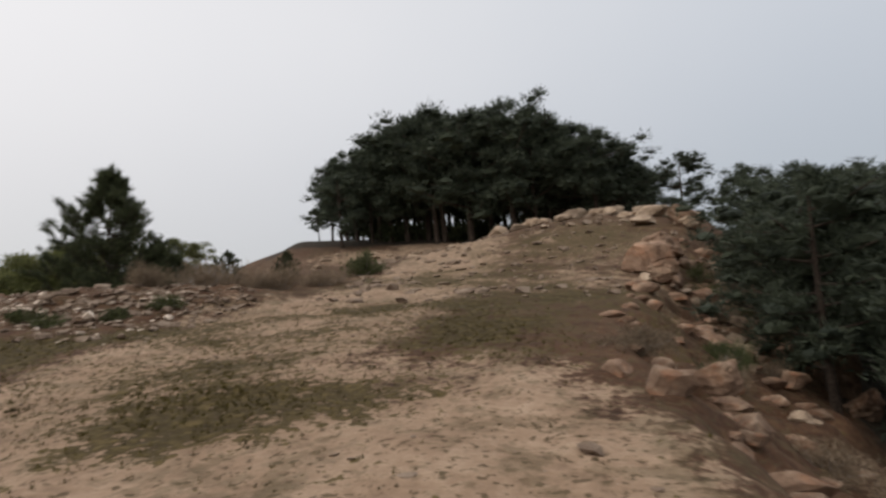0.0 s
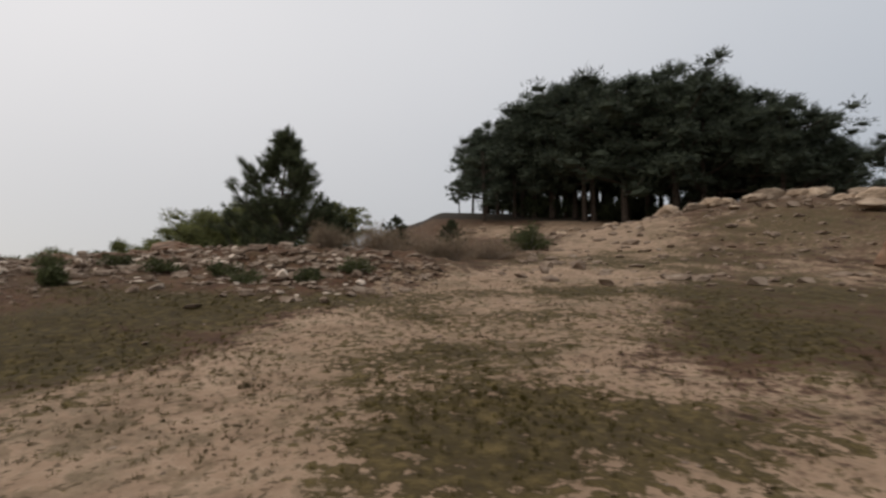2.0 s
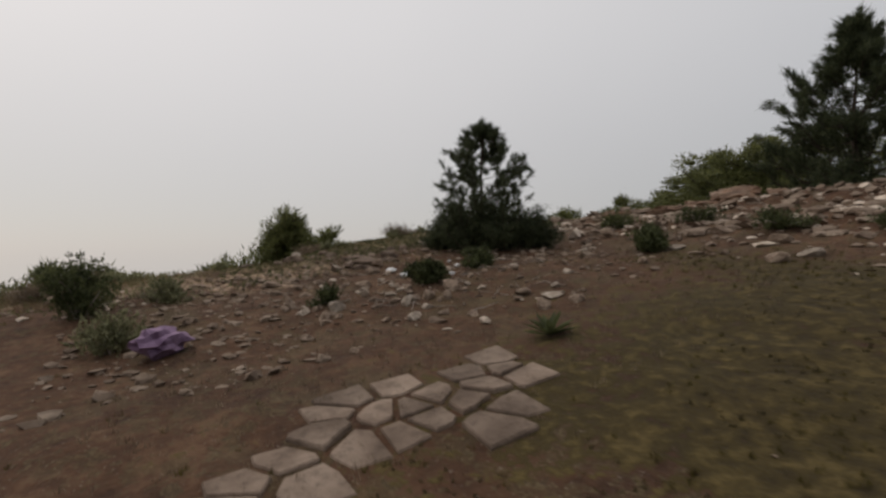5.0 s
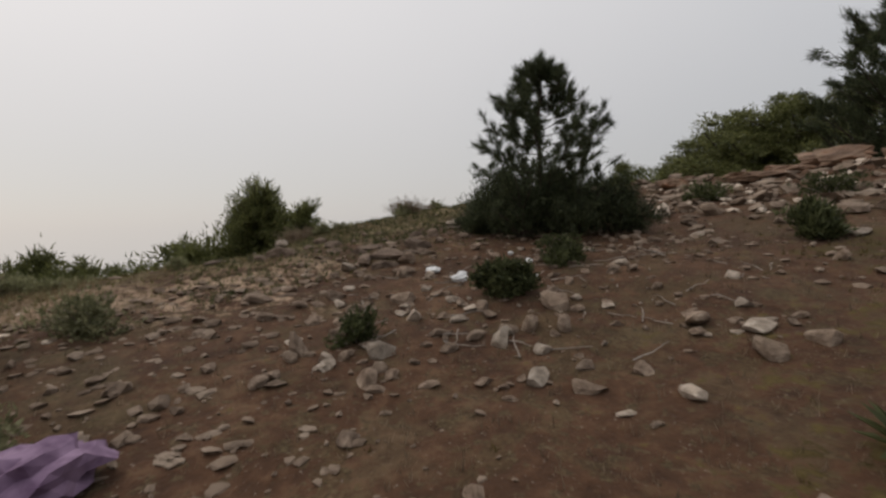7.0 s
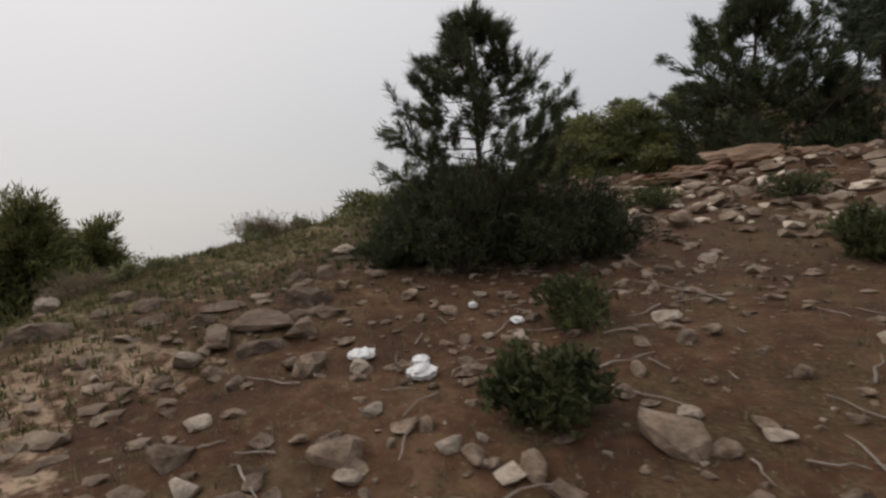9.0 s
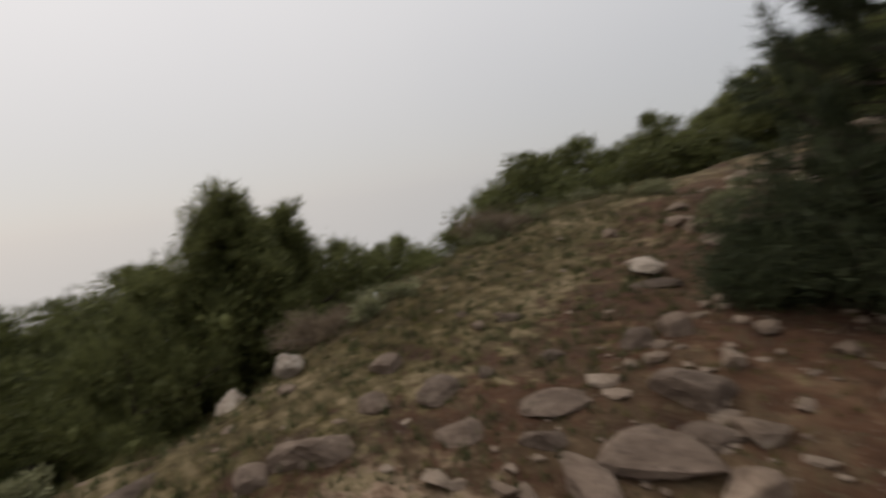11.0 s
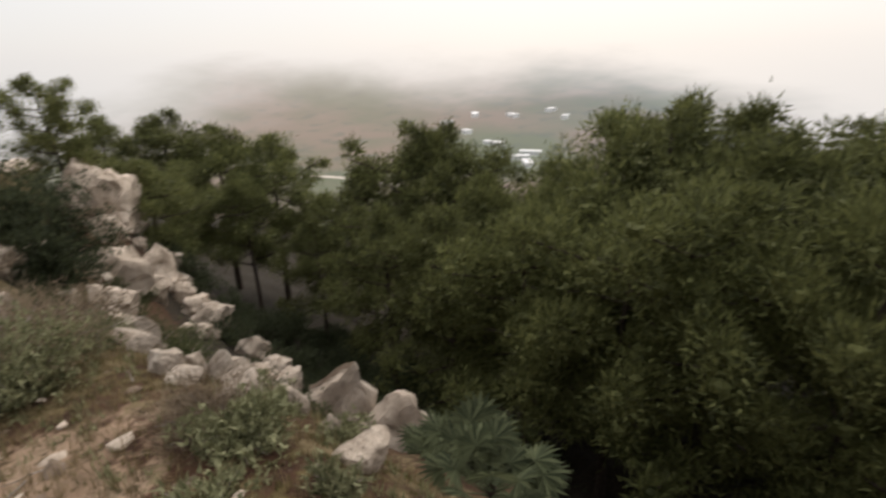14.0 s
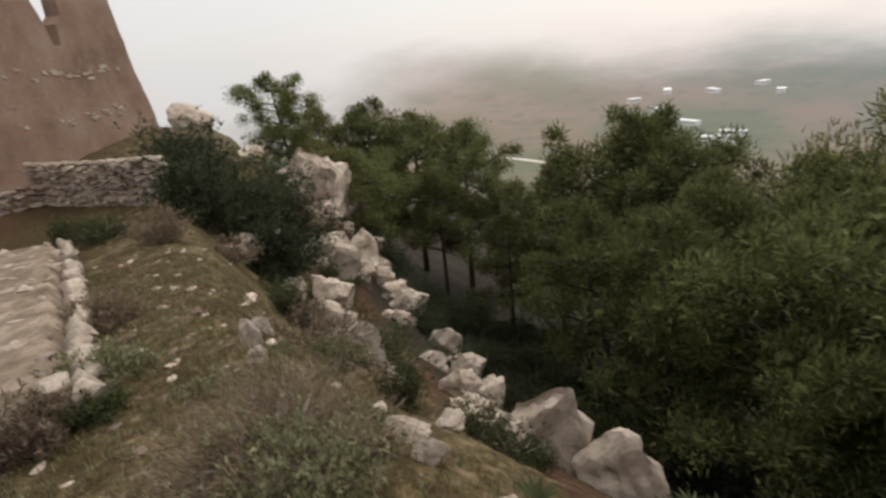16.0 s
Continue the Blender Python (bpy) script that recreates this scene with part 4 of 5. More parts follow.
for k in range(22):
    u = k / 21
    shrub("undergrowth", 400 + k, rt.uniform(1.4, 2.1), rt.uniform(1.6, 2.7), 0.34, 0.05, 420, NEEDLE_YOUNG, "dark undergrowth between the trunks of the grove", -9.5 + 29 * u + rt.uniform(-0.8, 0.8), 58 - 9 * u + rt.uniform(-1, 4), BARK, 14, "bush", "undergrowth of the grove")
# bushes on the slope
shrub("round_bush", 101, 0.62, 0.7, 0.05, 0.010, 1300, SHRUB_GREEN, "round grey-green bush on the bare crest", -14.6, 2.14)
shrub("small_bush", 102, 0.28, 0.42, 0.05, 0.014, 700, SHRUB_GREEN, "small leafy green bush among stones", -13.15, 6.45)
shrub("small_bush", 103, 0.3, 0.36, 0.045, 0.012, 500, SHRUB_GREEN, "small leafy green bush at the pine's foot", -13.5, 7.55)
shrub("small_bush", 104, 0.34, 0.42, 0.045, 0.012, 500, SHRUB_GREY, "small grey-green bush on the soil", -12.9, 2.6)
shrub("small_bush", 105, 0.22, 0.25, 0.045, 0.012, 300, SHRUB_GREEN, "small leafy green bush among stones", -13.2, 5.0)
shrub("small_bush", 106, 0.4, 0.36, 0.05, 0.012, 400, SHRUB_GREY, "low grey-green bush on the crest", -15.1, 3.2)
shrub("dark_bush", 107, 0.27, 0.45, 0.08, 0.014, 500, SHRUB_GREEN, "dark spiky green bush in front of the bank", -11.95, 9.7)
shrub("bush", 108, 0.9, 1.1, 0.1, 0.02, 900, SHRUB_GREEN, "dark round bush beside the track", -3.6, 24.3)
for k, (x, y, rad, hh) in enumerate(((-6.6, 17.5, 1.0, 0.8), (-7.8, 17.0, 1.1, 0.9), (-5.6, 18.2, 0.9, 0.8), (-9.2, 15.8, 0.8, 0.6), (-4.6, 20.5, 1.0, 0.7), (-8.6, 18.4, 1.2, 1.0))):
    shrub("dry_bush", 110 + k, rad, hh, 0.13, 0.006, 900, SHRUB_DRY, "dry brown twiggy bush on the rubble bank", x, y, group="dry bushes on the bank")
for k, (x, y) in enumerate(((-9.4, 11.6), (-8.6, 11.2), (-7.4, 11.6), (-10.9, 11.4), (-12.6, 11.9), (-14.2, 11.6), (-6.6, 12.4))):
    shrub("low_bush", 120 + k, 0.42, 0.3, 0.05, 0.012, 360, SHRUB_GREEN, "low dark green plant growing in the rubble", x, y, group="low plants in the rubble")
for k, (x, y, top) in enumerate(((-8.2, 20.0, 1.5), (-10.6, 20.5, 1.6), (-6.6, 22.0, 1.4))):
    young("pine_sapling", 30 + k, top, x, y, "thin pine sapling behind the bank")
shrub("dry_bush", 131, 0.40, 0.2, 0.06, 0.003, 900, SHRUB_DRY, "dry brown twiggy bush on the crest", -18.15, 6.15, group="dry bushes on the crest")
shrub("dry_bush", 132, 0.6, 0.28, 0.08, 0.004, 900, SHRUB_DRY, "dry brown twiggy bush on the crest", -18.85, 8.75, group="dry bushes on the crest")
for k in range(26):
    y = rr.uniform(-3, 11)
    x = float(crest(y)) + rr.uniform(-0.9, 0.25)
    shrub("grey_herb", 140 + k, rr.uniform(0.14, 0.3), rr.uniform(0.1, 0.2), 0.045, 0.010, 150, SHRUB_GREY, "low grey-green herb cushion on the crest", x, y, stems=8, category="herb", group="herbs along the crest")
for k in range(10):
    x, y = rr.uniform(-18.7, -16.0), rr.uniform(9.5, 12)
    shrub("grey_herb", 170 + k, rr.uniform(0.18, 0.32), rr.uniform(0.12, 0.22), 0.045, 0.010, 170, SHRUB_GREY, "low grey-green herb cushion on the crest", x, y, stems=8, category="herb", group="herbs along the crest")
# shrubs of the south slope
shrub("leafy_shrub", 181, 0.74, 0.5, 0.042, 0.012, 1500, SHRUB_GREY, "leafy grey-green shrub with dry twigs", -17.12, 0.3)
shrub("dry_bush", 182, 0.85, 0.55, 0.10, 0.004, 1600, SHRUB_DRY, "dry brown twiggy bush behind a leafy shrub", -17.15, -0.3, stems=40, group="dry bushes of the slope")
shrub("leafy_shrub", 183, 0.34, 0.26, 0.045, 0.012, 600, SHRUB_GREY, "small grey-green leafy shrub", -17.8, 2.3)
shrub("dry_bush", 185, 0.32, 0.3, 0.09, 0.003, 500, SHRUB_DRY, "dry grey twigs sticking out of a leafy shrub", -17.75, 2.05, stems=30, group="dry bushes of the slope")
shrub("leafy_shrub", 186, 0.26, 0.2, 0.04, 0.011, 420, SHRUB_GREY, "low silvery leafy shrub on bare soil", -16.6, 0.6)
shrub("leafy_shrub", 187, 0.34, 0.26, 0.045, 0.012, 480, SHRUB_GREEN, "small green leafy shrub by the low wall", -15.9, -2.4)
for k in range(26):
    y = rt.uniform(-21, -2.5)
    shrub("slope_bush", 600 + k, rt.uniform(0.5, 1.0), rt.uniform(0.4, 0.9), 0.08, 0.014, 420, SHRUB_GREEN if k % 3 else SHRUB_DRY, "green bush growing between the rocks" if k % 3 else "dry brown bush between the rocks", float(crest(y)) - rt.uniform(1.2, 5.8), y, group="bushes of the slope")
for k in range(16):
    ye = rt.uniform(2.5, 20)
    shrub("dry_bush", 500 + k, rt.uniform(0.3, 0.6) * (1 + 0.03 * ye), rt.uniform(0.25, 0.5) * (1 + 0.03 * ye), 0.10, 0.006, 420, SHRUB_DRY if k % 3 else SHRUB_GREEN, "withered brown bush on the broken east edge" if k % 3 else "green bush on the broken east edge", float(east_edge(ye)) + rt.uniform(0.5, 2.6 + 0.1 * ye), ye, group="bushes of the east edge")
for k in range(34):
    y = rt.uniform(-27, -9)
    shrub("scrub_bush", 540 + k, rt.uniform(1.0, 1.7), rt.uniform(0.9, 1.6), 0.16, 0.024, 380, NEEDLE_YOUNG, "dark scrub on the shaded floor of the wood", -30.5 + rt.uniform(-5, 4), y, BARK, 14, "bush", "scrub in the wood")
shrub("dry_bush", 184, 0.4, 0.26, 0.06, 0.004, 600, SHRUB_DRY, "small dry twiggy bush on the slope", -16.4, 1.4, group="dry bushes of the slope")
for k, (x, y, rad, hh, m) in enumerate(eastward((-16.75, -5.5, 0.6, 0.45, SHRUB_DRY), (-17.75, -10.6, 0.7, 0.9, SHRUB_DRY), (-16.4, -12.6, 0.9, 0.6, SHRUB_GREEN), (-16.85, -3.3, 0.55, 0.4, SHRUB_GREY), (-16.4, -2.2, 0.5, 0.4, SHRUB_DRY), (-15.6, -14, 0.8, 0.6, SHRUB_GREEN), (-19.2, -3.4, 0.5, 0.4, SHRUB_GREY), (-20.8, -7.0, 0.9, 0.9, SHRUB_GREEN), (-21.7, -7.6, 1.0, 1.0, SHRUB_GREEN), (-22.6, -10.3, 1.1, 0.9, SHRUB_GREEN), (-23.0, -13.6, 1.2, 1.0, SHRUB_GREEN), (-20.1, -10.8, 0.9, 0.8, SHRUB_GREEN))):
    shrub("slope_bush", 190 + k, rad, hh, 0.07, 0.012, 700, m, "dry brown bush on the grassy slope" if m is SHRUB_DRY else "green bush growing between the rocks", x, y, group="bushes of the slope")
for k in range(44):
    y = rt.uniform(-26, -1)
    shrub("scrub_bush", 430 + k, rt.uniform(0.9, 1.6), rt.uniform(0.8, 1.5), 0.15, 0.022, 420, NEEDLE_YOUNG, "dark scrub on the shaded slope below the outcrop", -25.5 + 0.1 * y + rt.uniform(-6.0, 1.5), y, BARK, 14, "bush", "scrub below the outcrop")
for k, (x, y, rad, hh) in enumerate(eastward((-20.0, -15.5, 2.0, 3.2), (-21.6, -17.0, 2.1, 3.6), (-19.0, -17.0, 1.8, 2.8), (-20.4, -13.6, 1.5, 2.0), (-18.9, -14.6, 1.3, 2.0))):
    shrub("dark_shrub", 210 + k, rad, hh, 0.14, 0.025, 1800, NEEDLE_YOUNG, "large dark evergreen shrub above the outcrop", x, y, BARK, 24, "bush", "dark evergreen shrubs")
grow(VALLEY, 2, -23.8, -26.3, 3.0 - hz(-23.8, -26.3), 40, "pines of the valley wood", 0.85)
grow(VALLEY, 1, -27.6, -27.0, 7.0, 140, "pines of the valley wood", 1.2)


# ---- fan palms below the boulders ----
def fan_palm(seed, x, y, size, label):
    r = np.random.RandomState(seed)
    root = new("fan_palm")
    me_list = []
    for k in range(26):
        a, up = k * 2.399, r.uniform(0.1, 1.2)
        d = np.array([np.cos(a) * np.cos(up), np.sin(a) * np.cos(up), np.sin(up)])
        stalk = size * r.uniform(0.45, 0.8)
        p = d * stalk
        side = np.cross(d, (0, 0, 1))
        side /= np.linalg.norm(side)
        vs, fs = [], []
        tv, tf = tube([(0, 0, 0), p * 0.6, p], [0.012 * size, 0.009 * size, 0.007 * size], 4)
        for j in range(15):
            w = radians(-105 + 15 * j)
            e = d * np.cos(w) + side * np.sin(w)
            e = e + (0, 0, -0.18)
            ln = size * 0.46 * (1 - 0.25 * abs(j - 7) / 7)
            n = np.cross(e, np.cross(d, side))
            n /= np.linalg.norm(n) + 1e-9
            o = len(vs)
            vs += [p, p + e * ln * 0.55 + n * 0.03 * size, p + e * ln - (0, 0, 0.06 * size), p + e * ln * 0.55 - n * 0.03 * size]
            fs += [(o, o + 1, o + 2), (o, o + 2, o + 3)]
        tri = np.concatenate([tf[:, [0, 1, 2]], tf[:, [0, 2, 3]]])
        v, f = joined([(tv, tri), (np.array(vs), np.array(fs))])
        part("frond", mesh_np("frond", v, f, PALM), root)
    tv, tf = tube([(0, 0, -0.6), (0, 0, 0.1)], [0.09 * size, 0.07 * size], 8)
    part("stem", mesh_np("stem", tv, tf, BARK), root)
    root.matrix_basis = Matrix.Translation((x, y, hz(x, y) + 0.05))
    return tagged(root, label, "palm", "fan palms")


fan_palm(1, -21.7, 0.9, 1.25, "dwarf fan palm with grey-green fans below the boulders")
fan_palm(2, -22.4, -0.2, 1.15, "dwarf fan palm with grey-green fans below the boulders")
fan_palm(3, -20.7, 1.9, 0.9, "small dwarf fan palm on the steep slope")


# ---- spiky rosette and litter ----
def rosette(x, y, size, label):
    root = new("rosette_plant")
    r = np.random.RandomState(int(abs(x) * 100))
    for k in range(22):
        a, up = k * 2.399, r.uniform(0.2, 1.2)
        d = np.array([np.cos(a) * np.cos(up), np.sin(a) * np.cos(up), np.sin(up)])
        s = np.array([-np.sin(a), np.cos(a), 0]) * size * 0.11
        m1, tip = d * size * 0.55, d * size - (0, 0, 0.12 * size)
        v = np.array([-0.4 * s, 0.4 * s, m1 + s, m1 - s, tip, m1 - (0, 0, 0.02)])
        part("leaf", mesh_np("leaf", v, np.array([(0, 5, 3), (0, 1, 5), (1, 2, 5), (3, 5, 4), (5, 2, 4)]), SHRUB_GREEN), root)
    root.matrix_basis = Matrix.Translation((x, y, hz(x, y)))
    return tagged(root, label, "plant", "rosette plants")


rosette(-10.1, 6.15, 0.3, "spiky dark green rosette plant beside the paving")
rosette(-19.45, -0.6, 0.35, "spiky grey-green rosette at a boulder's foot")
rosette(-19.8, 0.0, 0.35, "spiky grey-green rosette at a boulder's foot")

m = Nodes("purple_cloth", 0.8)
CLOTH = m.color(m.ramp(m.noise(9, 3), (0.35, (0.13, 0.075, 0.13)), (0.65, (0.26, 0.17, 0.25))))
m = Nodes("white_plastic", 0.5)
PLASTIC = m.color(m.ramp(m.noise(14, 3), (0.3, (0.55, 0.54, 0.52)), (0.7, (0.8, 0.79, 0.77))))


def crumpled(name, x, y, sx, sy, sz, seed, material, label, category="litter", group=""):
    """A crumpled bag or scrap: a creased, flattened closed skin lying on the ground."""
    r = np.random.RandomState(seed)
    v, f = ico(3)
    v = v.copy()
    for k in range(10):
        n = r.normal(size=3)
        n /= np.linalg.norm(n)
        v = v * (1 + 0.13 * np.abs(np.sin(v @ n * r.uniform(3, 6) + r.uniform(0, 6)))[:, None] - 0.07)
    v *= 0.5 / np.abs(v).max(0)
    v = v * (sx, sy, sz)
    v[:, 2] -= v[:, 2].min() + 0.1 * sz
    ob = new(name, mesh_np(name, v, f, material))
    ob.matrix_basis = Matrix.Translation((x, y, hz(x, y))) @ Matrix.Rotation(r.uniform(0, 6), 4, "Z")
    return tagged(ob, label, category, group)


crumpled("cloth_bag", -12.4, 3.05, 0.62, 0.4, 0.34, 4, CLOTH, "crumpled purple cloth bag lying on the soil", "bag")
for k, (x, y, s) in enumerate(((-14.4, 6.45, 0.13), (-14.05, 6.6, 0.12), (-13.95, 6.5, 0.15), (-13.85, 7.4, 0.09), (-14.3, 7.5, 0.08), (-13.35, 7.0, 0.08), (-13.3, 5.05, 0.1))):
    crumpled("plastic_scrap", x, y, s * 1.4, s, s * 0.7, 20 + k, PLASTIC, "crumpled white plastic scrap among the stones", group="white scraps")
crumpled("plastic_scrap", -18.1, 6.6, 0.15, 0.06, 0.13, 31, PLASTIC, "white plastic scrap caught at a dry bush")


def stick(x, y, length, turn, seed, label="dry bleached stick lying on the ground"):
    r = np.random.RandomState(seed)
    a = radians(turn)
    pts = []
    for u in np.linspace(0, 1, 5):
        px, py = x + length * u * np.cos(a) + r.normal(0, 0.03 * length), y + length * u * np.sin(a) + r.normal(0, 0.03 * length)
        pts.append((px, py, hz(px, py) + 0.02))
    v, f = tube(pts, np.linspace(0.007, 0.003, 5) * (0.6 + length), 6)
    return tagged(new("stick", mesh_np("stick", v, f, DEADWOOD)), label, "stick", "dry sticks")


for k in range(60):
    stick(rr.uniform(-14.5, -11.5), rr.uniform(5.2, 8.5), rr.uniform(0.08, 0.4), rr.uniform(0, 360), k)
stick(-12.7, 8.3, 0.8, 160, 91)
for k in range(10):
    stick(rr.uniform(-17.7, -16.1), rr.uniform(-0.5, 2.2), rr.uniform(0.15, 0.45), rr.uniform(0, 360), 40 + k)


# ---- turf, dry grass and low weeds ----
def tufts(name, places, blades_each, length, width, material, label, lift=0.9):
    xy = np.array(places)
    z = hill(xy[:, 0], xy[:, 1]) - 0.005
    r = np.random.RandomState(len(places))
    c = np.stack([xy[:, 0], xy[:, 1], z], 1)
    v, f = blades(r, c, np.tile((0, 0, 1.0), (len(c), 1)), blades_each, length, width, 0.75, lift)
    tri = v.reshape(-1, 3, 3)
    tri[:, :2, 2] = hill(tri[:, :2, 0], tri[:, :2, 1]) - 0.01
    tri[:, 2, 2] = np.maximum(tri[:, 2, 2], tri[:, 0, 2] + 0.3 * length)
    return tagged(new(name, mesh_np(name, tri.reshape(-1, 3), f, material)), label, "grass", kind="stuff")


rg = np.random.RandomState(21)
spots = []
for cx, cy, sx, sy, n in ((-2.7, 5.9, 1.0, 0.75, 480), (0.6, 9.5, 1.2, 2.2, 500), (-6.2, 6.2, 1.4, 1.1, 500), (-7.2, 9.4, 2.4, 0.9, 420), (-1.5, 13, 2.6, 1.2, 350), (-10.5, 9.5, 1.8, 0.8, 220), (-3, 8, 3.0, 2.5, 700), (-6, 4, 3, 1.8, 500)):
    spots += list(zip(rg.normal(cx, sx * 0.75, n), rg.normal(cy, sy * 0.75, n)))
tufts("turf", spots, 12, 0.04, 0.004, MOSS, "short olive-green turf patches on the track")
weed_spots = []
for cx, cy, sx, sy, n in zip(rg.uniform(-9, 1.6, 300), rg.uniform(1.2, 14, 300), rg.gamma(2, 0.09, 300), rg.gamma(2, 0.06, 300), rg.randint(2, 22, 300)):
    weed_spots += list(zip(rg.normal(cx, sx, n), rg.normal(cy, sy, n)))
tufts("weeds", weed_spots, 12, 0.022, 0.006, WEED, "withered brown weeds dotted over the track")
crest_y = rg.uniform(-9, 12, 5200)
crest_x = crest(crest_y) + rg.normal(0.3, 0.9, 5200)
tufts("dry_grass", list(zip(crest_x, crest_y)), 7, 0.06, 0.003, GRASS_DRY, "dry straw-coloured grass along the crest")
tufts("green_grass", list(zip(rg.uniform(-18.7, -14.9, 3600), rg.uniform(-9, 10, 3600))), 9, 0.035, 0.004, GRASS_GREEN, "short green grass on the ridge")
south_y = rg.uniform(-9, 3.2, 3000)
south_x = crest(south_y) + rg.uniform(-1.2, 2.0, 3000)
tufts("withered_herbs", list(zip(south_x[:2000], south_y[:2000])), 10, 0.10, 0.004, GRASS_DRY, "withered straw-brown herbs in the turf of the south slope")
tufts("leafy_herbs", list(zip(south_x[2000:], south_y[2000:])), 10, 0.06, 0.008, SHRUB_GREY, "low grey-green herbs in the turf of the south slope")
ridge_y = rg.uniform(4, 11, 1500)
tufts("ridge_herbs", list(zip(crest(ridge_y) + rg.uniform(-0.3, 2.4, 1500), ridge_y)), 9, 0.05, 0.007, SHRUB_GREEN, "low green herbs on the ridge")
tufts("soil_weeds", list(zip(rg.uniform(-17, -9, 1600), rg.uniform(2.5, 11, 1600))), 8, 0.05, 0.004, SHRUB_DRY, "withered brown weeds on the red-brown soil")

# ---- ruined fort, terrace wall and broad low wall ----
m = Nodes("fort_plaster", 0.95)
n1, n2, n3 = m.noise(0.35, 5), m.noise(2.2, 6, 0.65), m.noise(13, 5, 0.7)
c = m.ramp(n1, (0.35, (0.20, 0.125, 0.09)), (0.5, (0.28, 0.18, 0.13)), (0.66, (0.33, 0.235, 0.18)))
c = m.mix(m.math("MULTIPLY", m.step(n2, 0.52, 0.7), 0.5), c, (0.36, 0.29, 0.235))
m.bump(m.math("ADD", n2, n3), 0.8, 0.08)
FORT = m.color(c)


def prism(outline, thick, ragged, seed):
    """An upright wall from its outline (along, up), with thickness and slightly broken edges."""
    r = np.random.RandomState(seed)
    pts = []
    for a, b in zip(outline, outline[1:] + outline[:1]):
        n = max(1, int(np.hypot(b[0] - a[0], b[1] - a[1]) / 0.5))
        pts += [(a[0] + (b[0] - a[0]) * k / n + r.normal(0, ragged), a[1] + (b[1] - a[1]) * k / n + r.normal(0, ragged)) for k in range(n)]
    bm = bmesh.new()
    front = [bm.verts.new((u, 0, z)) for u, z in pts]
    back = [bm.verts.new((u, thick, z)) for u, z in pts]
    bm.faces.new(front)
    bm.faces.new(back[::-1])
    for k in range(len(pts)):
        e = (k + 1) % len(pts)
        bm.faces.new((front[e], front[k], back[k], back[e]))
    bmesh.ops.triangulate(bm, faces=bm.faces[:])
    bmesh.ops.recalc_face_normals(bm, faces=bm.faces[:])
    return bm


fort = tagged(new("fort_ruin"), "ruined red-brown plastered fort wall with a broken gap", "ruin")
turn_f = math.atan2(-22.0 + 35.5, -12.6 + 20.0)
fort_wall = part("wall", from_bm("wall", prism([(1.6, -2.5), (26.0, -3.5), (26.0, 10.0), (10.6, 9.4), (9.8, 7.6), (9.2, 6.0), (8.95, 4.8), (8.3, 4.95), (8.2, 5.8), (7.7, 6.2), (7.5, 6.9), (6.9, 7.4), (6.4, 9.0), (4.0, 9.2), (3.35, 7.1), (2.8, 4.0), (1.8, 1.0)], 0.7, 0.05, 3), FORT), fort)
for k in range(40):
    u, z = rr.uniform(4, 16), rr.choice([1.6, 1.75, 3.6, 3.7]) + rr.normal(0, 0.12)
    me = PALE_STONES[k % 6]
    ob = part("bared_stone", me, fort)
    ob.matrix_basis = Matrix.Translation((u, -0.02, z)) @ Matrix.Diagonal((rr.uniform(0.3, 0.8), 0.07, rr.uniform(0.12, 0.3), 1))
fort.matrix_basis = Matrix.Translation((-19.1, -35.5, 0)) @ Matrix.Rotation(turn_f, 4, "Z") @ Matrix.Diagonal((1, -1, 1, 1))


def dry_wall(name, ax, ay, bx, by, rows, size, depth, label, seed):
    """A wall of piled stones between two points."""
    r = np.random.RandomState(seed)
    root = new(name)
    length = math.hypot(bx - ax, by - ay)
    ux, uy = (bx - ax) / length, (by - ay) / length
    wide = max(1, int(depth / size))
    for j in range(rows):
        u = 0.0
        while u < length:
            s = size * r.uniform(0.7, 1.5)
            for w in range(wide if j == rows - 1 else 1):
                x, y = ax + ux * u - uy * size * 1.1 * w + r.normal(0, 0.04), ay + uy * u + ux * size * 1.1 * w + r.normal(0, 0.04)
                ob = part("wall_stone", PALE_STONES[r.randint(6)], root)
                ob.matrix_basis = Matrix.Translation((x, y, hz(x, y) - 0.1 + j * size * 0.62)) @ Matrix.Rotation(math.atan2(uy, ux) + r.normal(0, 0.15), 4, "Z") @ Matrix.Diagonal((s * 1.2, size * 1.25, size * (0.5 if j == rows - 1 else 0.75), 1))
            u += s
    return tagged(root, label, "wall")


dry_wall("terrace_wall", -17.3, -15.5, -13.3, -20.5, 8, 0.34, 0.4, "dry-stone terrace wall of pale blocks below the fort", 4)
dry_wall("terrace_wall", -16.1, -21.0, -11.7, -19.8, 4, 0.36, 0.4, "tumbled pale dry-stone wall at the fort's foot", 5)


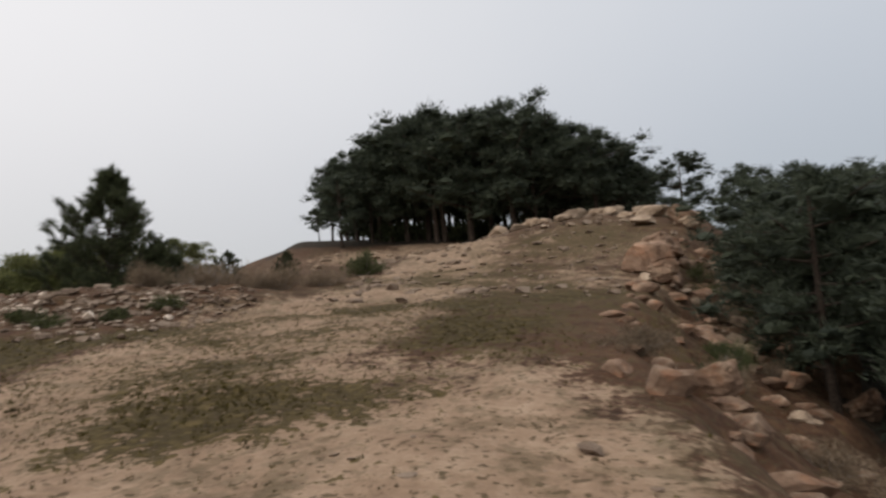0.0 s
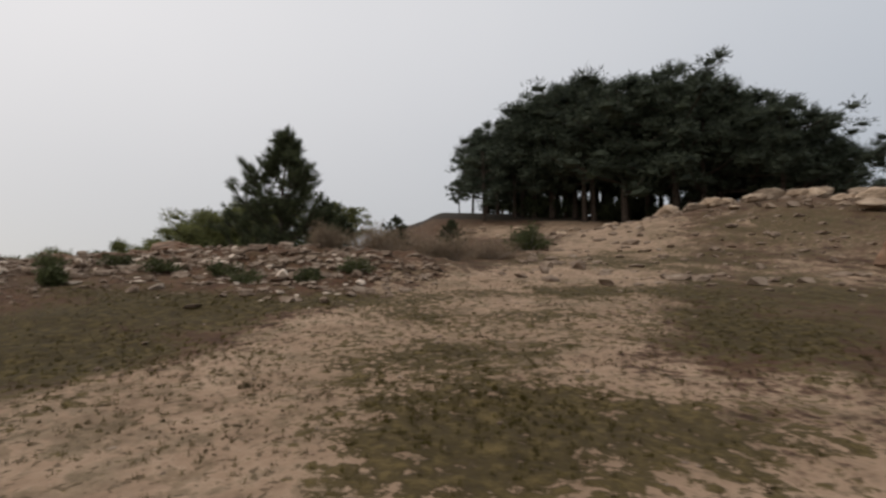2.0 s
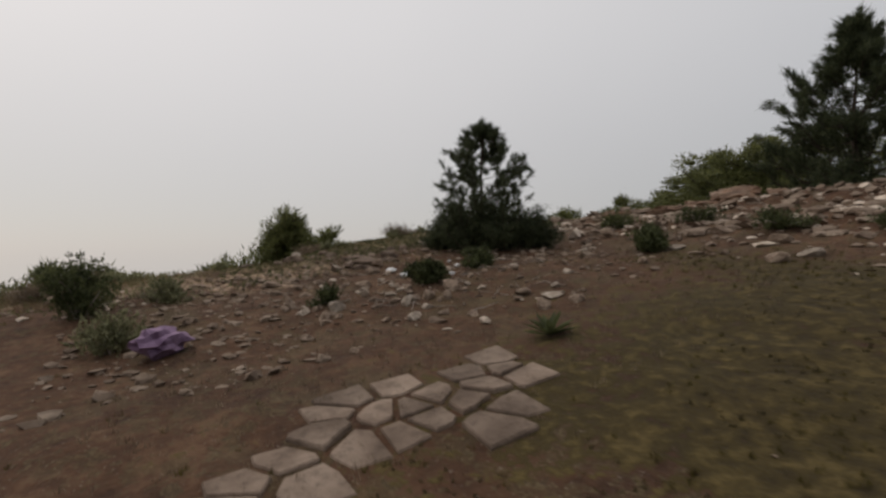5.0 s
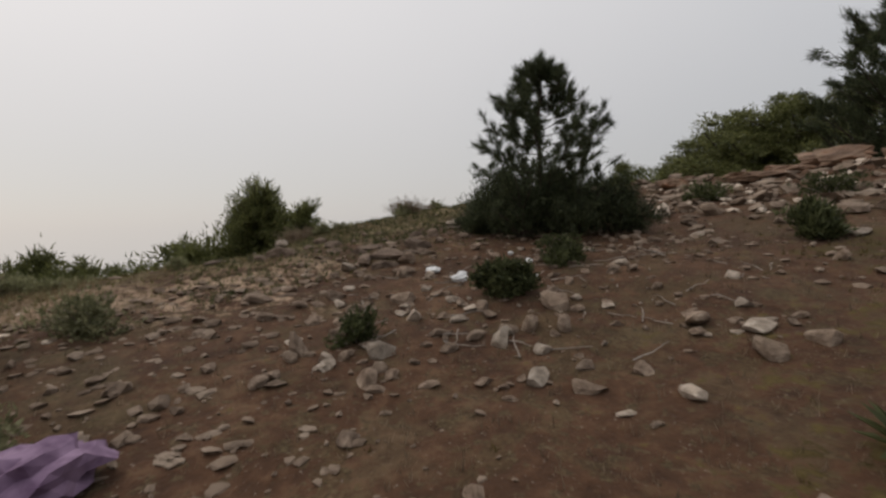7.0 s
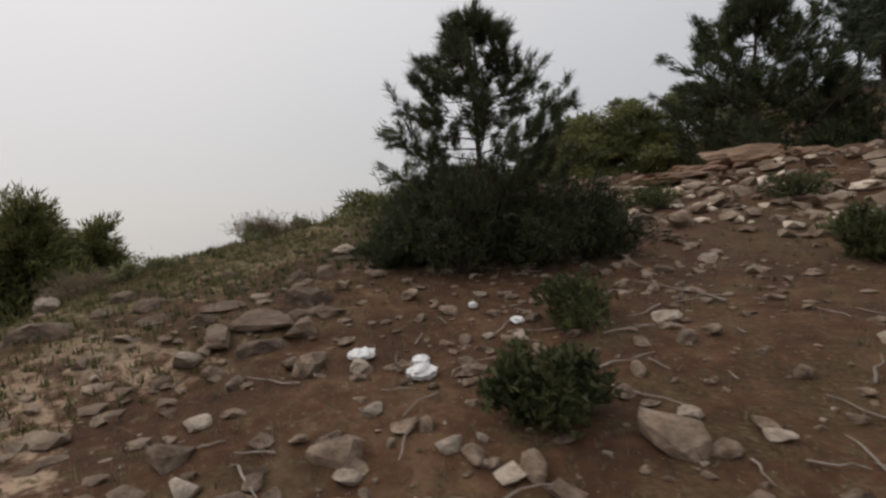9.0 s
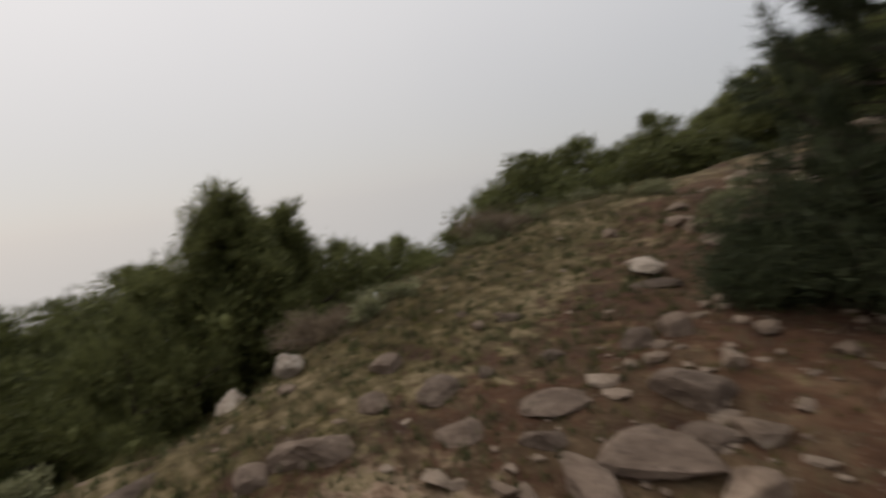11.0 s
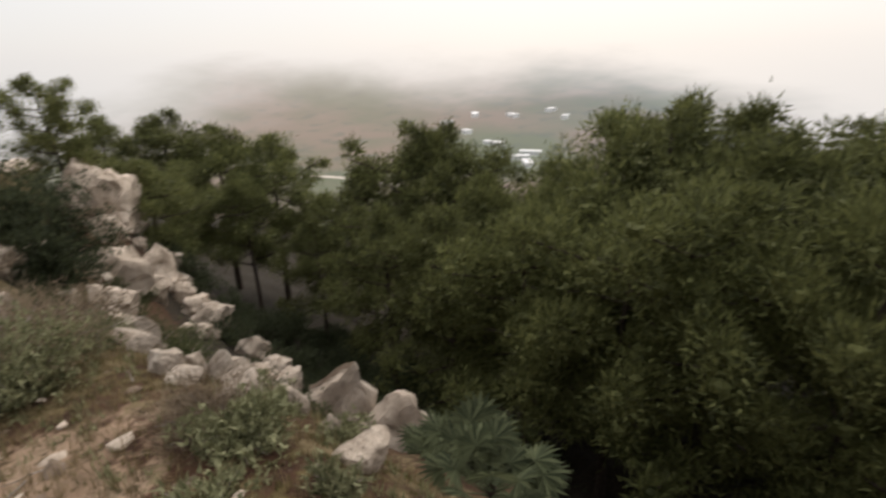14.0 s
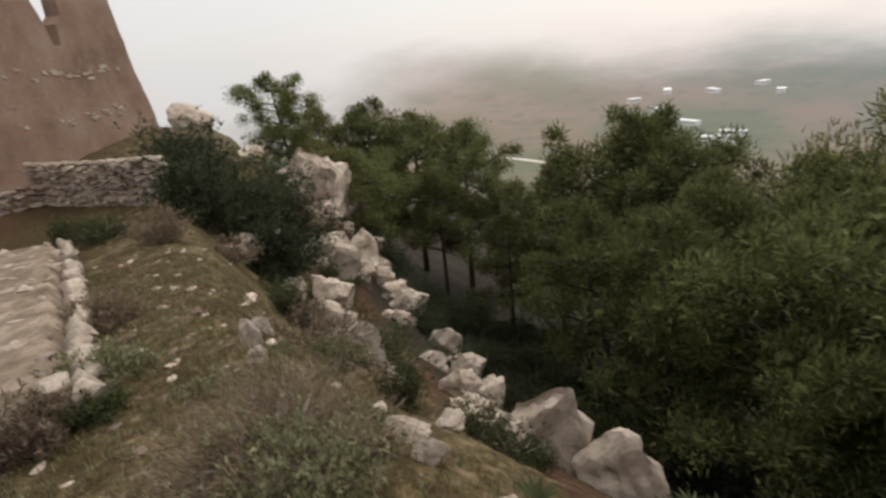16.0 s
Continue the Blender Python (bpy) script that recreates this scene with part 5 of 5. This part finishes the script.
def broad_wall(name, ax, ay, bx, by, wide, high, label, seed):
    """A broad low wall: an earth-and-rubble core with a flat top, kept in by a course of stones along each side."""
    r = np.random.RandomState(seed)
    root = new(name)
    length = math.hypot(bx - ax, by - ay)
    ux, uy = (bx - ax) / length, (by - ay) / length
    nl, nw = int(length / 0.25), 7
    vs = []
    for i in range(nl + 1):
        for j in range(nw + 1):
            u, w = length * i / nl, wide * j / nw
            x, y = ax + ux * u - uy * w, ay + uy * u + ux * w
            edge = 0.0 if j in (0, nw) or i in (0, nl) else 1.0
            vs.append((x, y, hz(x, y) - 0.15 + (high + 0.12 + r.normal(0, 0.02)) * edge))
    g_i = np.arange((nl + 1) * (nw + 1)).reshape(nl + 1, nw + 1)
    part("fill", mesh_np("fill", vs, np.stack([g_i[:-1, :-1], g_i[1:, :-1], g_i[1:, 1:], g_i[:-1, 1:]], -1).reshape(-1, 4), FILL, True), root, "flat top of pale rubble and earth")
    for w0 in (0.0, wide):
        u = 0.0
        while u < length:
            q = 0.3 * r.uniform(0.7, 1.5)
            for course in range(2):
                x, y = ax + ux * u - uy * (w0 + r.normal(0, 0.03)), ay + uy * u + ux * (w0 + r.normal(0, 0.03))
                ob = part("wall_stone", PALE_STONES[r.randint(6)], root)
                ob.matrix_basis = Matrix.Translation((x, y, hz(x, y) - 0.1 + course * 0.5 * high)) @ Matrix.Rotation(math.atan2(uy, ux) + r.normal(0, 0.2), 4, "Z") @ Matrix.Diagonal((q * 1.3, 0.34, 0.62 * high * r.uniform(0.9, 1.25), 1))
            u += q
    for _ in range(90):
        u, w = r.uniform(0.1, length), r.uniform(0.2, wide - 0.2)
        x, y, q = ax + ux * u - uy * w, ay + uy * u + ux * w, r.uniform(0.08, 0.32)
        ob = part("wall_stone", PALE_STONES[r.randint(6)], root)
        ob.matrix_basis = Matrix.Translation((x, y, hz(x, y) + high - 0.07)) @ Matrix.Rotation(r.uniform(0, 6), 4, "Z") @ Matrix.Diagonal((q * 1.2, q, 0.09, 1))
    return tagged(root, label, "wall")


FILL = stone_material("rubble_and_earth", (0.11, 0.08, 0.052), (0.20, 0.15, 0.105), (0.32, 0.255, 0.19))
broad_wall("low_wall", -15.95, -2.6, -14.75, -12.6, 2.2, 0.42, "broad low wall of pale stones with a flat rubble top", 6)

# ---- the far valley: self-glowing land with haze painted into its colour ----
H = Nodes("hazy_valley")
bd = H.mat
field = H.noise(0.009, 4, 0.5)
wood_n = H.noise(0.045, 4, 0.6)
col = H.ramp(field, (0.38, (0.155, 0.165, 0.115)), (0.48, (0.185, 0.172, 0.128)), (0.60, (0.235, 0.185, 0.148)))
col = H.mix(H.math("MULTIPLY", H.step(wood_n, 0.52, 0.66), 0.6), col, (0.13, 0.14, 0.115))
# painted haze: colour pales with distance, blue-grey or warm by bearing
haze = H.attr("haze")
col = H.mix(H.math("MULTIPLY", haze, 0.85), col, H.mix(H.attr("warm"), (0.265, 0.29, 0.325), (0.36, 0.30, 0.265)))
# the land is emissive and dissolves into the sky far out
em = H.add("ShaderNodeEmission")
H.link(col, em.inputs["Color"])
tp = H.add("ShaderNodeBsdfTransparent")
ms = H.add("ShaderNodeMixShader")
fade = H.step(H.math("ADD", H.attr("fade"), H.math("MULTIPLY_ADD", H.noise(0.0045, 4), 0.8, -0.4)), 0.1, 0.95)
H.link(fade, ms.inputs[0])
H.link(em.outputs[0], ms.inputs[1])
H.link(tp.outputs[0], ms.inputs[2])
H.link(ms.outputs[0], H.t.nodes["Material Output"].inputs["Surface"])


def valley_floor(rad, ang):
    low = -52 - 34 * smooth01((rad - 90) / 220)
    return low + 105 * smooth01((rad - 430) / 650) + 6 * np.sin(rad / 70 + 3 * ang)


rad = np.linspace(105, 1150, 90)
ang = np.radians(np.linspace(0, 250, 150))
RR, AA = np.meshgrid(rad, ang)
BX, BY, BZ = -18 - RR * np.sin(AA), 4 + RR * np.cos(AA), valley_floor(RR, AA)
bidx = np.arange(BX.size).reshape(BX.shape)
bq = np.stack([bidx[:-1, :-1], bidx[1:, :-1], bidx[1:, 1:], bidx[:-1, 1:]], -1).reshape(-1, 4)
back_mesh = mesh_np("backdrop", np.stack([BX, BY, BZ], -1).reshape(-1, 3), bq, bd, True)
# masks for the painted haze, its fade-out and its warm tint
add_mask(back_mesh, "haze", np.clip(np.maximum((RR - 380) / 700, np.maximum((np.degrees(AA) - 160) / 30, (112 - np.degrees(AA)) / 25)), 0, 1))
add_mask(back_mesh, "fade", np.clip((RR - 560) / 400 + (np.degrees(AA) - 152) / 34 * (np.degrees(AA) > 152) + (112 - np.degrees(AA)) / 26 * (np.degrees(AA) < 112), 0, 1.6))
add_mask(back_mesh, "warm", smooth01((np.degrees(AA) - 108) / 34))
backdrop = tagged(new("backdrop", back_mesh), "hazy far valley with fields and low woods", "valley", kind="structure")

m = Nodes("house_wall", 0.9)
HOUSE = m.color(m.ramp(m.noise(0.5, 3), (0.3, (0.72, 0.71, 0.69)), (0.7, (0.8, 0.79, 0.77))))
m = Nodes("house_roof", 0.9)
ROOF = m.color(m.ramp(m.noise(0.5, 3), (0.3, (0.66, 0.63, 0.6)), (0.7, (0.78, 0.76, 0.74))))
m = Nodes("window_dark", 0.3)
PANE = m.color((0.05, 0.055, 0.06))


def box_bm(sx, sy, sz, z0=0.0):
    bm = bmesh.new()
    bmesh.ops.create_cube(bm, size=1.0)
    for v in bm.verts:
        v.co = ((v.co.x) * sx, v.co.y * sy, z0 + (v.co.z + 0.5) * sz)
    bmesh.ops.bevel(bm, geom=bm.edges[:], offset=0.06, segments=1, affect="EDGES")
    return bm


def house(bearing, far, long, turn):
    root = new("house")
    part("wall", from_bm("wall", box_bm(long, 6.5, 3.4), HOUSE), root)
    part("roof", from_bm("roof", box_bm(long + 0.8, 7.3, 0.5, 3.4), ROOF), root)
    for k in range(int(long / 3)):
        w = part("window", from_bm("window", box_bm(1.0, 0.12, 1.2, 1.2), PANE), root)
        w.location = (-long / 2 + 1.6 + 3 * k, 3.26, 0)
        w = part("window", from_bm("window", box_bm(1.0, 0.12, 1.2, 1.2), PANE), root)
        w.location = (-long / 2 + 1.6 + 3 * k, -3.26, 0)
    a = radians(bearing)
    x, y = -18 - far * math.sin(a), 4 + far * math.cos(a)
    root.matrix_basis = Matrix.Translation((x, y, float(valley_floor(np.array(far), np.array(a))) - 0.2)) @ Matrix.Rotation(radians(turn), 4, "Z")
    return tagged(root, "low white farmhouse far down in the hazy valley", "house", "farmhouses in the valley")


for k, (b, d, w) in enumerate(((127.5, 590, 22), (123.5, 580, 17), (125.5, 480, 20), (121.5, 455, 18), (123.0, 440, 22), (130.5, 560, 12), (119.5, 600, 14), (118, 570, 12), (121.8, 425, 18), (128.4, 520, 10))):
    house(b, d, w, 40 + 23 * k)

# the dirt road in the valley
m = Nodes("dirt_road", 0.95)
ROAD = m.color(m.ramp(m.noise(0.2, 3), (0.3, (0.50, 0.43, 0.36)), (0.7, (0.6, 0.53, 0.45))))
rv = []
for k in range(25):
    b, far = 150 - 0.85 * k, 395 - 1.5 * k + 6 * math.sin(k / 4)
    a = radians(b)
    for w in (-2.6, 2.6):
        d = far + w
        rv.append((-18 - d * math.sin(a), 4 + d * math.cos(a), float(valley_floor(np.array(d), np.array(a))) + 0.6))
rf = [(2 * k, 2 * k + 1, 2 * k + 3, 2 * k + 2) for k in range(24)]
tagged(new("road", mesh_np("road", np.array(rv), np.array(rf), ROAD)), "pale dirt road crossing the valley fields", "road", kind="structure")
